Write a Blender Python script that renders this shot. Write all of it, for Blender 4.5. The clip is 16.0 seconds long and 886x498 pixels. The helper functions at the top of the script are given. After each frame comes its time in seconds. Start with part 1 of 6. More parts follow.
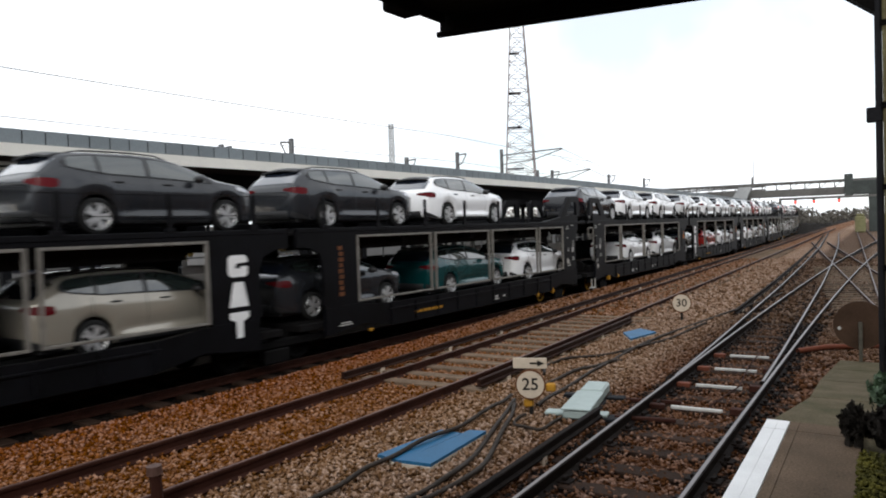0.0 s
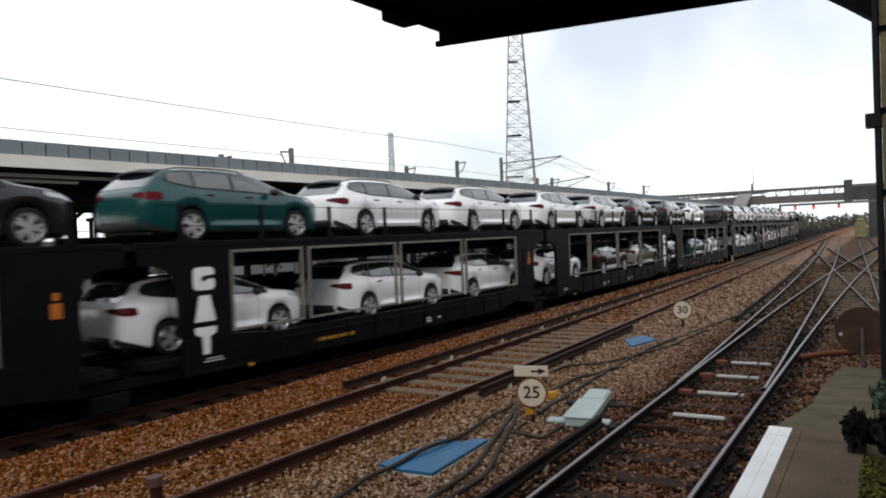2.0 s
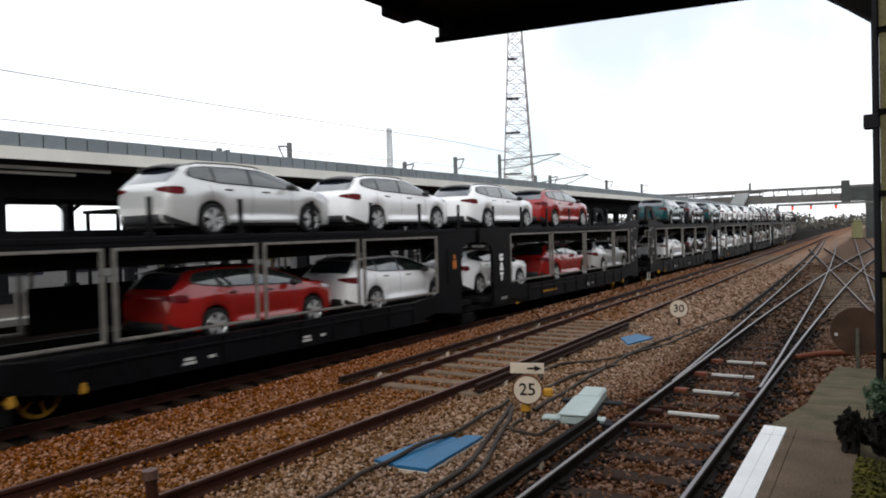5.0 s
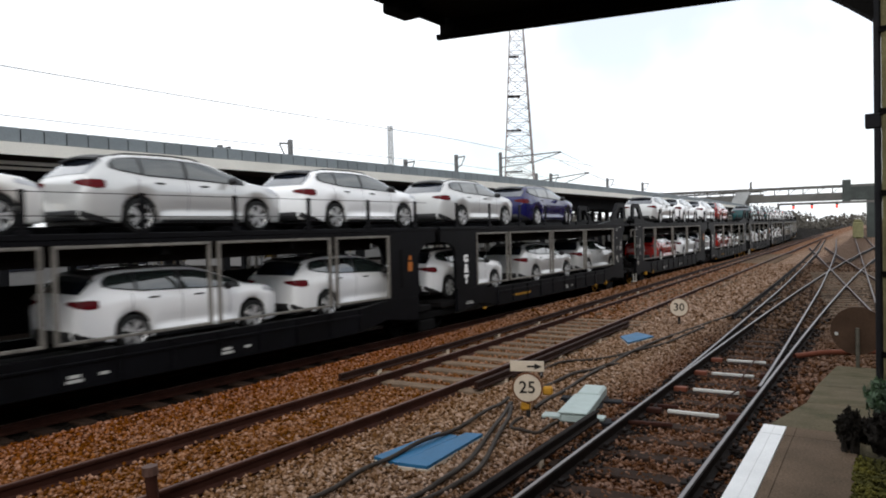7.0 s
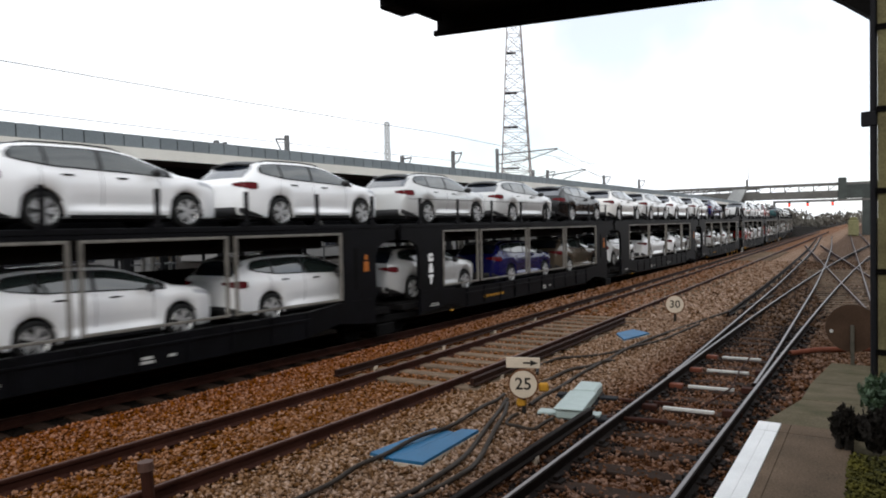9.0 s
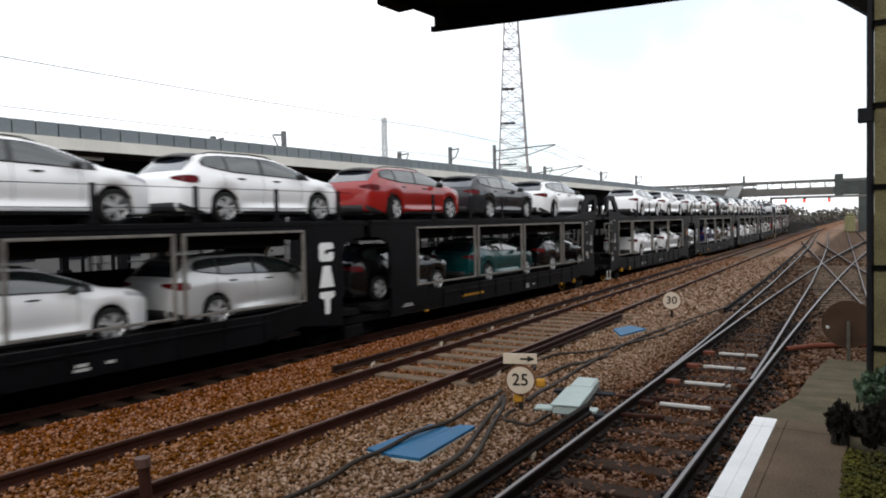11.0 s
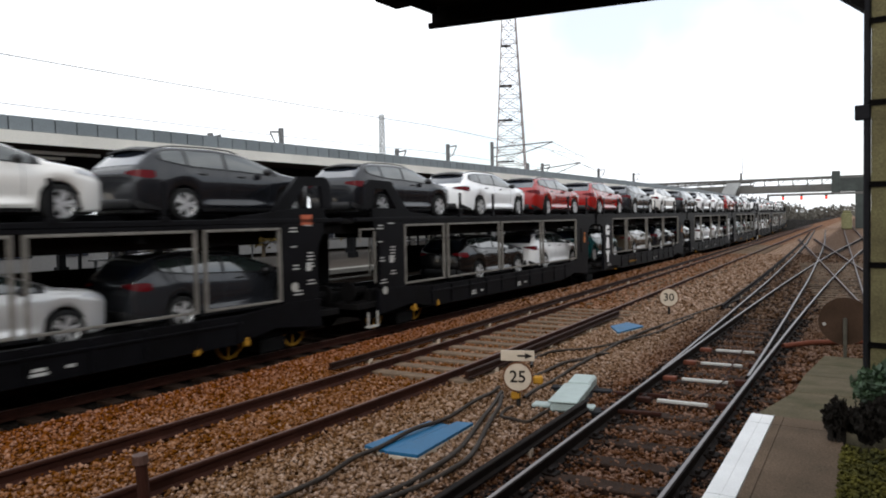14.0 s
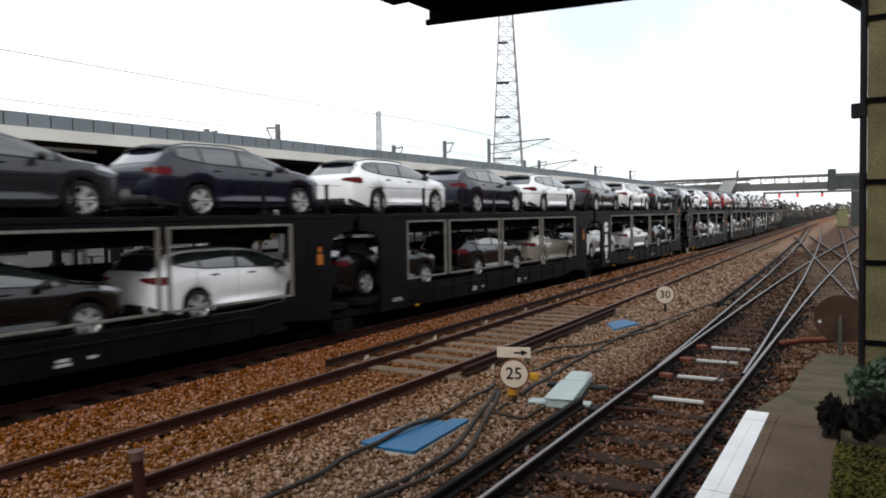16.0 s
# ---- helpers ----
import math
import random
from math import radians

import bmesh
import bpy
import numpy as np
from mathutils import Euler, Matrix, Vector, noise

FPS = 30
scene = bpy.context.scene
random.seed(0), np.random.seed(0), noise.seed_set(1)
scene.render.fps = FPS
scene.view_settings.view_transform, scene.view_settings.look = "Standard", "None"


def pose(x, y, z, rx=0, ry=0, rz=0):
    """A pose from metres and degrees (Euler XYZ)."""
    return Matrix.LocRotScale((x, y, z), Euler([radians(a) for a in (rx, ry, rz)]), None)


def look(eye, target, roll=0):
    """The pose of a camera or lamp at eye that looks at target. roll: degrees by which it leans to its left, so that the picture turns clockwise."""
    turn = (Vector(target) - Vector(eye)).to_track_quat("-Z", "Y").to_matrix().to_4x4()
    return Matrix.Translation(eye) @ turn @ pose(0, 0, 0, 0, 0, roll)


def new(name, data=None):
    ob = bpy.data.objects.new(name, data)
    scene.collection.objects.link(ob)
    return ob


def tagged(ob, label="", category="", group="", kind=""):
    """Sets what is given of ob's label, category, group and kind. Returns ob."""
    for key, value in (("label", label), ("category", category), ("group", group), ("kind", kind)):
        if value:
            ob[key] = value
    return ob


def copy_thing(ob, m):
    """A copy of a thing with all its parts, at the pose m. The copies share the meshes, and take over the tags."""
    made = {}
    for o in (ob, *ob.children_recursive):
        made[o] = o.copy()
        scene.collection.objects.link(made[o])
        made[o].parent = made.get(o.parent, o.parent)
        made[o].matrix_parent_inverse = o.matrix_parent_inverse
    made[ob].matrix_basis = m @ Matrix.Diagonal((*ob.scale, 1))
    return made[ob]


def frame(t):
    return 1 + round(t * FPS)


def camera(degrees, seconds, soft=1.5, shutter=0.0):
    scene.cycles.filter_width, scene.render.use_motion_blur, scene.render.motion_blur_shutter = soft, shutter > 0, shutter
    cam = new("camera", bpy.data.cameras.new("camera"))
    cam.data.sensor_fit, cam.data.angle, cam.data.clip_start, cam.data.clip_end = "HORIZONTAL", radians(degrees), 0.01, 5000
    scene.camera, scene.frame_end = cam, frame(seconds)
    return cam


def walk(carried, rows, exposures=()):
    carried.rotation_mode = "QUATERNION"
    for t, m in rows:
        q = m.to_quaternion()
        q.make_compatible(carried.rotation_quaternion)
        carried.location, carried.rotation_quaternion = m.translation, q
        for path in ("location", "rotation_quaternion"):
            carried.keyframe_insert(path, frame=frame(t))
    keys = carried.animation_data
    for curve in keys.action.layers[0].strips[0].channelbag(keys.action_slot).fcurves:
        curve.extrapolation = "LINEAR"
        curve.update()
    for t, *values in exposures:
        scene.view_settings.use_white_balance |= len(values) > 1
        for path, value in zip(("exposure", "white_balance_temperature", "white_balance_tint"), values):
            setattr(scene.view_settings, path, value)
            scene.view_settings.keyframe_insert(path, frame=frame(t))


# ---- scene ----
# Camera: hand-held on the platform, turning a little while the train passes.
EYE = (0.0, 0.0, 2.425)
AIM = [(0.0, 34.54, 1.68, 1.87), (0.5, 34.61, 1.43, 1.97), (1.0, 34.74, 1.26, 2.03), (1.5, 34.77, 1.07, 2.11), (2.0, 34.54, 1.03, 2.23), 
       (2.5, 34.6, 1.0, 2.15), (3.0, 34.87, 1.07, 2.26), (3.5, 34.58, 1.27, 2.06), (4.0, 34.43, 1.23, 1.87), (6.5, 34.35, 1.47, 1.38), 
       (7.0, 34.39, 1.5, 1.39), (7.5, 34.38, 1.52, 1.46), (8.0, 34.11, 1.62, 1.48), (8.5, 34.16, 1.69, 1.35), (9.0, 34.12, 1.79, 1.2), 
       (11.5, 33.9, 2.12, 1.19), (12.0, 33.95, 2.13, 1.18), (12.5, 33.84, 2.28, 1.33), (13.0, 33.74, 2.32, 1.31), (13.5, 33.72, 2.21, 1.26), 
       (14.0, 33.72, 2.33, 1.17), (14.5, 33.81, 2.4, 1.1), (15.0, 33.58, 2.46, 1.18), (15.5, 33.44, 2.52, 1.24), (16.0, 33.46, 2.59, 1.01), ]


def aim(yaw, pitch, lean):
    a, b = radians(yaw), radians(pitch)
    way = Vector((-math.sin(a) * math.cos(b), math.cos(a) * math.cos(b), -math.sin(b)))
    return look(EYE, Vector(EYE) + way * 10, -lean)


cam = camera(62.2, 16.0, soft=1.9, shutter=0.22)
walk(cam, [(t, aim(y, p, r)) for t, y, p, r in AIM], exposures=[(0.0, 0.0), (1.2, 0.0), (2.0, -0.25), (3.5, -0.13), (6.5, -0.04), (7.0, -0.03), (8.0, -0.12), (9.0, -0.03), (11.5, 0.0), (16.0, 0.0)])

# ---- daylight: bright overcast with thin blue gaps ----
world = bpy.data.worlds.new("overcast_sky")
scene.world = world
world.use_nodes = True
wn, wl = world.node_tree.nodes, world.node_tree.links
wn.clear()
w_out = wn.new("ShaderNodeOutputWorld")
w_bg = wn.new("ShaderNodeBackground")
w_sky = wn.new("ShaderNodeTexSky")
w_sky.sky_type = "NISHITA"
w_sky.sun_disc = False
w_sky.sun_elevation = radians(32)
w_sky.sun_rotation = radians(210)
w_mix = wn.new("ShaderNodeMix")
w_mix.data_type = "RGBA"
w_noise = wn.new("ShaderNodeTexNoise")
w_noise.inputs["Scale"].default_value = 2.6
w_noise.inputs["Detail"].default_value = 5.0
w_ramp = wn.new("ShaderNodeValToRGB")
w_ramp.color_ramp.elements[0].position = 0.36
w_ramp.color_ramp.elements[0].color = (0.53, 0.53, 0.53, 1)
w_ramp.color_ramp.elements[1].position = 0.56
w_ramp.color_ramp.elements[1].color = (1, 1, 1, 1)
w_coord = wn.new("ShaderNodeTexCoord")
w_map = wn.new("ShaderNodeMapping")
w_map.inputs["Rotation"].default_value = (0, 0, radians(38))
wl.new(w_coord.outputs["Generated"], w_map.inputs["Vector"])
wl.new(w_map.outputs["Vector"], w_noise.inputs["Vector"])
wl.new(w_noise.outputs["Fac"], w_ramp.inputs["Fac"])
wl.new(w_ramp.outputs["Color"], w_mix.inputs["Factor"])
wl.new(w_sky.outputs["Color"], w_mix.inputs[6])
w_mix.inputs[7].default_value = (8.9, 9.2, 9.6, 1)
wl.new(w_mix.outputs[2], w_bg.inputs["Color"])
w_bg.inputs["Strength"].default_value = 0.155
wl.new(w_bg.outputs["Background"], w_out.inputs["Surface"])

sun = new("sun", bpy.data.lights.new("sun", "SUN"))
sun.data.energy, sun.data.angle, sun.data.color = 0.95, radians(20), (1.0, 0.96, 0.9)
sun.matrix_world = look((18, -25, 40), (-14, 30, 0))


# ---- materials ----
def material(name, colour, rough=0.6, metal=0.0, spread=0.25, scale=6.0, fine=90.0, bump=0.15, coat=0.0, second=None, island=0.0, spec=None, obj=0.0):
    """A procedural surface: base colour with stains at one scale and grain at another."""
    m = bpy.data.materials.new(name)
    m.use_nodes = True
    n, l = m.node_tree.nodes, m.node_tree.links
    b = n["Principled BSDF"]
    b.inputs["Roughness"].default_value, b.inputs["Metallic"].default_value = rough, metal
    b.inputs["Coat Weight"].default_value = coat
    b.inputs["Specular IOR Level"].default_value = spec if spec is not None else (0.10 if rough >= 0.6 and metal < 0.3 else 0.4)
    co = n.new("ShaderNodeTexCoord")
    big, small = n.new("ShaderNodeTexNoise"), n.new("ShaderNodeTexNoise")
    for t, s, d in ((big, scale, 4.0), (small, fine, 2.0)):
        t.inputs["Scale"].default_value, t.inputs["Detail"].default_value = s, d
        l.new(co.outputs["Object"], t.inputs["Vector"])
    ramp = n.new("ShaderNodeValToRGB")
    c2 = second or tuple(c * (1 - spread) for c in colour)
    ramp.color_ramp.elements[0].position, ramp.color_ramp.elements[1].position = 0.32, 0.68
    ramp.color_ramp.elements[0].color, ramp.color_ramp.elements[1].color = (*c2, 1), (*colour, 1)
    l.new(big.outputs["Fac"], ramp.inputs["Fac"])
    mul = n.new("ShaderNodeMix")
    mul.data_type, mul.blend_type = "RGBA", "MULTIPLY"
    mul.inputs["Factor"].default_value = min(1.0, spread * 1.6)
    l.new(ramp.outputs["Color"], mul.inputs[6])
    g = n.new("ShaderNodeValToRGB")
    g.color_ramp.elements[0].position, g.color_ramp.elements[1].position = 0.3, 0.7
    g.color_ramp.elements[0].color = (0.45, 0.45, 0.45, 1)
    l.new(small.outputs["Fac"], g.inputs["Fac"])
    l.new(g.outputs["Color"], mul.inputs[7])
    last = mul.outputs[2]
    if island or obj:
        src = n.new("ShaderNodeNewGeometry").outputs["Random Per Island"] if island else n.new("ShaderNodeObjectInfo").outputs["Random"]
        hsv = n.new("ShaderNodeHueSaturation")
        mp = n.new("ShaderNodeMapRange")
        amount = island or obj
        mp.inputs["To Min"].default_value, mp.inputs["To Max"].default_value = 1 - amount, 1 + amount
        l.new(src, mp.inputs["Value"])
        l.new(mp.outputs["Result"], hsv.inputs["Value"])
        l.new(last, hsv.inputs["Color"])
        last = hsv.outputs["Color"]
    l.new(last, b.inputs["Base Color"])
    if bump:
        bp = n.new("ShaderNodeBump")
        bp.inputs["Strength"].default_value, bp.inputs["Distance"].default_value = bump, 0.02
        l.new(small.outputs["Fac"], bp.inputs["Height"])
        l.new(bp.outputs["Normal"], b.inputs["Normal"])
    return m


def glass_material(name, colour, rough=0.03, coat=0.4, ior=1.5):
    m = bpy.data.materials.new(name)
    m.use_nodes = True
    b = m.node_tree.nodes["Principled BSDF"]
    b.inputs["Base Color"].default_value = (*colour, 1)
    b.inputs["Roughness"].default_value = rough
    b.inputs["Specular IOR Level"].default_value = 0.5
    b.inputs["IOR"].default_value = ior
    b.inputs["Coat Weight"].default_value = coat
    b.inputs["Coat Roughness"].default_value = 0.02
    return m


def glow(name, colour, power):
    m = bpy.data.materials.new(name)
    m.use_nodes = True
    b = m.node_tree.nodes["Principled BSDF"]
    b.inputs["Base Color"].default_value = (*colour, 1)
    b.inputs["Emission Color"].default_value = (*colour, 1)
    b.inputs["Emission Strength"].default_value = power
    return m


def ballast_material(name, island):
    """Limestone and granite chips, stained with rust beside the running line, paler in the verge, oily in the turnout.
    Shade along the train is put into the colour.
    """
    m = bpy.data.materials.new(name)
    m.use_nodes = True
    n, l = m.node_tree.nodes, m.node_tree.links
    b = n["Principled BSDF"]
    b.inputs["Roughness"].default_value = 0.95
    b.inputs["Specular IOR Level"].default_value = 0.06
    co, sep = n.new("ShaderNodeTexCoord"), n.new("ShaderNodeSeparateXYZ")
    l.new(co.outputs["Object"], sep.inputs["Vector"])
    wob = n.new("ShaderNodeTexNoise")
    wob.inputs["Scale"].default_value, wob.inputs["Detail"].default_value = 0.7, 4.0
    l.new(co.outputs["Object"], wob.inputs["Vector"])
    ad = n.new("ShaderNodeMath")
    ad.operation = "MULTIPLY_ADD"
    ad.inputs[1].default_value = 0.8
    l.new(wob.outputs["Fac"], ad.inputs[0])
    # distance across the tracks, following their curve
    y2 = n.new("ShaderNodeMath")
    y2.operation = "MULTIPLY"
    y1 = n.new("ShaderNodeMath")
    y1.operation = "SUBTRACT"
    y1.inputs[1].default_value = 7.0
    l.new(sep.outputs["Y"], y1.inputs[0])
    y0 = n.new("ShaderNodeMath")
    y0.operation = "MAXIMUM"
    y0.inputs[1].default_value = 0.0
    l.new(y1.outputs[0], y0.inputs[0])
    l.new(y0.outputs[0], y2.inputs[0])
    y2.inputs[1].default_value = 0.066
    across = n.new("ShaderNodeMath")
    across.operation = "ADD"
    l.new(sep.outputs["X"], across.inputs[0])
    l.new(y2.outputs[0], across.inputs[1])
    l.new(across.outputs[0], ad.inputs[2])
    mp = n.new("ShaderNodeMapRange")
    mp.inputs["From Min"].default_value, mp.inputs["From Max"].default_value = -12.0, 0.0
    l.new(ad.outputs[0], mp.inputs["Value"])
    # The near-black stops stand in for the shade beside and under the train.
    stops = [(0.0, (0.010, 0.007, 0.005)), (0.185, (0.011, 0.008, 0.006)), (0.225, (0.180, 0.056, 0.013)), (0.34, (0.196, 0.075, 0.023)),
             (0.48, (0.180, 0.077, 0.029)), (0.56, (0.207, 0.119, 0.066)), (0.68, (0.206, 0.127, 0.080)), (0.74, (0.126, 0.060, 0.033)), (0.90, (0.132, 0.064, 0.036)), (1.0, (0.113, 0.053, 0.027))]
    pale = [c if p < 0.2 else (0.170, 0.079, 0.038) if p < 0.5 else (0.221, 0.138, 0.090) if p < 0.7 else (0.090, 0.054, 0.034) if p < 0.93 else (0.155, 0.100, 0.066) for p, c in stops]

    def coloured(colours):
        ramp = n.new("ShaderNodeValToRGB")
        cr = ramp.color_ramp
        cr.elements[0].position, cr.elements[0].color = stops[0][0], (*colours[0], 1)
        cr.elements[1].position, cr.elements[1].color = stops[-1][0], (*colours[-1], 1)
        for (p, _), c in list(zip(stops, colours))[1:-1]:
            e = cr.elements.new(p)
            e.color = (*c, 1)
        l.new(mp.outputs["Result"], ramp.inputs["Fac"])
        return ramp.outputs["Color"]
    # beyond the switch the bed is newer and paler
    newer = n.new("ShaderNodeMapRange")
    newer.inputs["From Min"].default_value, newer.inputs["From Max"].default_value = 12.0, 19.0
    l.new(sep.outputs["Y"], newer.inputs["Value"])
    both = n.new("ShaderNodeMix")
    both.data_type = "RGBA"
    l.new(newer.outputs["Result"], both.inputs["Factor"])
    l.new(coloured([c for _, c in stops]), both.inputs[6])
    l.new(coloured(pale), both.inputs[7])
    hsv = n.new("ShaderNodeHueSaturation")
    if island:
        src = n.new("ShaderNodeNewGeometry").outputs["Random Per Island"]
    else:
        cell = n.new("ShaderNodeTexVoronoi")
        cell.inputs["Scale"].default_value = 22.0
        l.new(co.outputs["Object"], cell.inputs["Vector"])
        sc = n.new("ShaderNodeSeparateColor")
        l.new(cell.outputs["Color"], sc.inputs["Color"])
        src = sc.outputs["Red"]
        bp = n.new("ShaderNodeBump")
        bp.inputs["Strength"].default_value, bp.inputs["Distance"].default_value = 0.9, 0.04
        bp.invert = True
        l.new(cell.outputs["Distance"], bp.inputs["Height"])
        l.new(bp.outputs["Normal"], b.inputs["Normal"])
    v, s = n.new("ShaderNodeMapRange"), n.new("ShaderNodeMapRange")
    v.inputs["To Min"].default_value, v.inputs["To Max"].default_value = 0.30, 1.75
    s.inputs["To Min"].default_value, s.inputs["To Max"].default_value = 1.3, 0.70
    for q, sock in ((v, "Value"), (s, "Saturation")):
        l.new(src, q.inputs["Value"])
        l.new(q.outputs["Result"], hsv.inputs[sock])
    l.new(both.outputs[2], hsv.inputs["Color"])
    l.new(hsv.outputs["Color"], b.inputs["Base Color"])
    return m


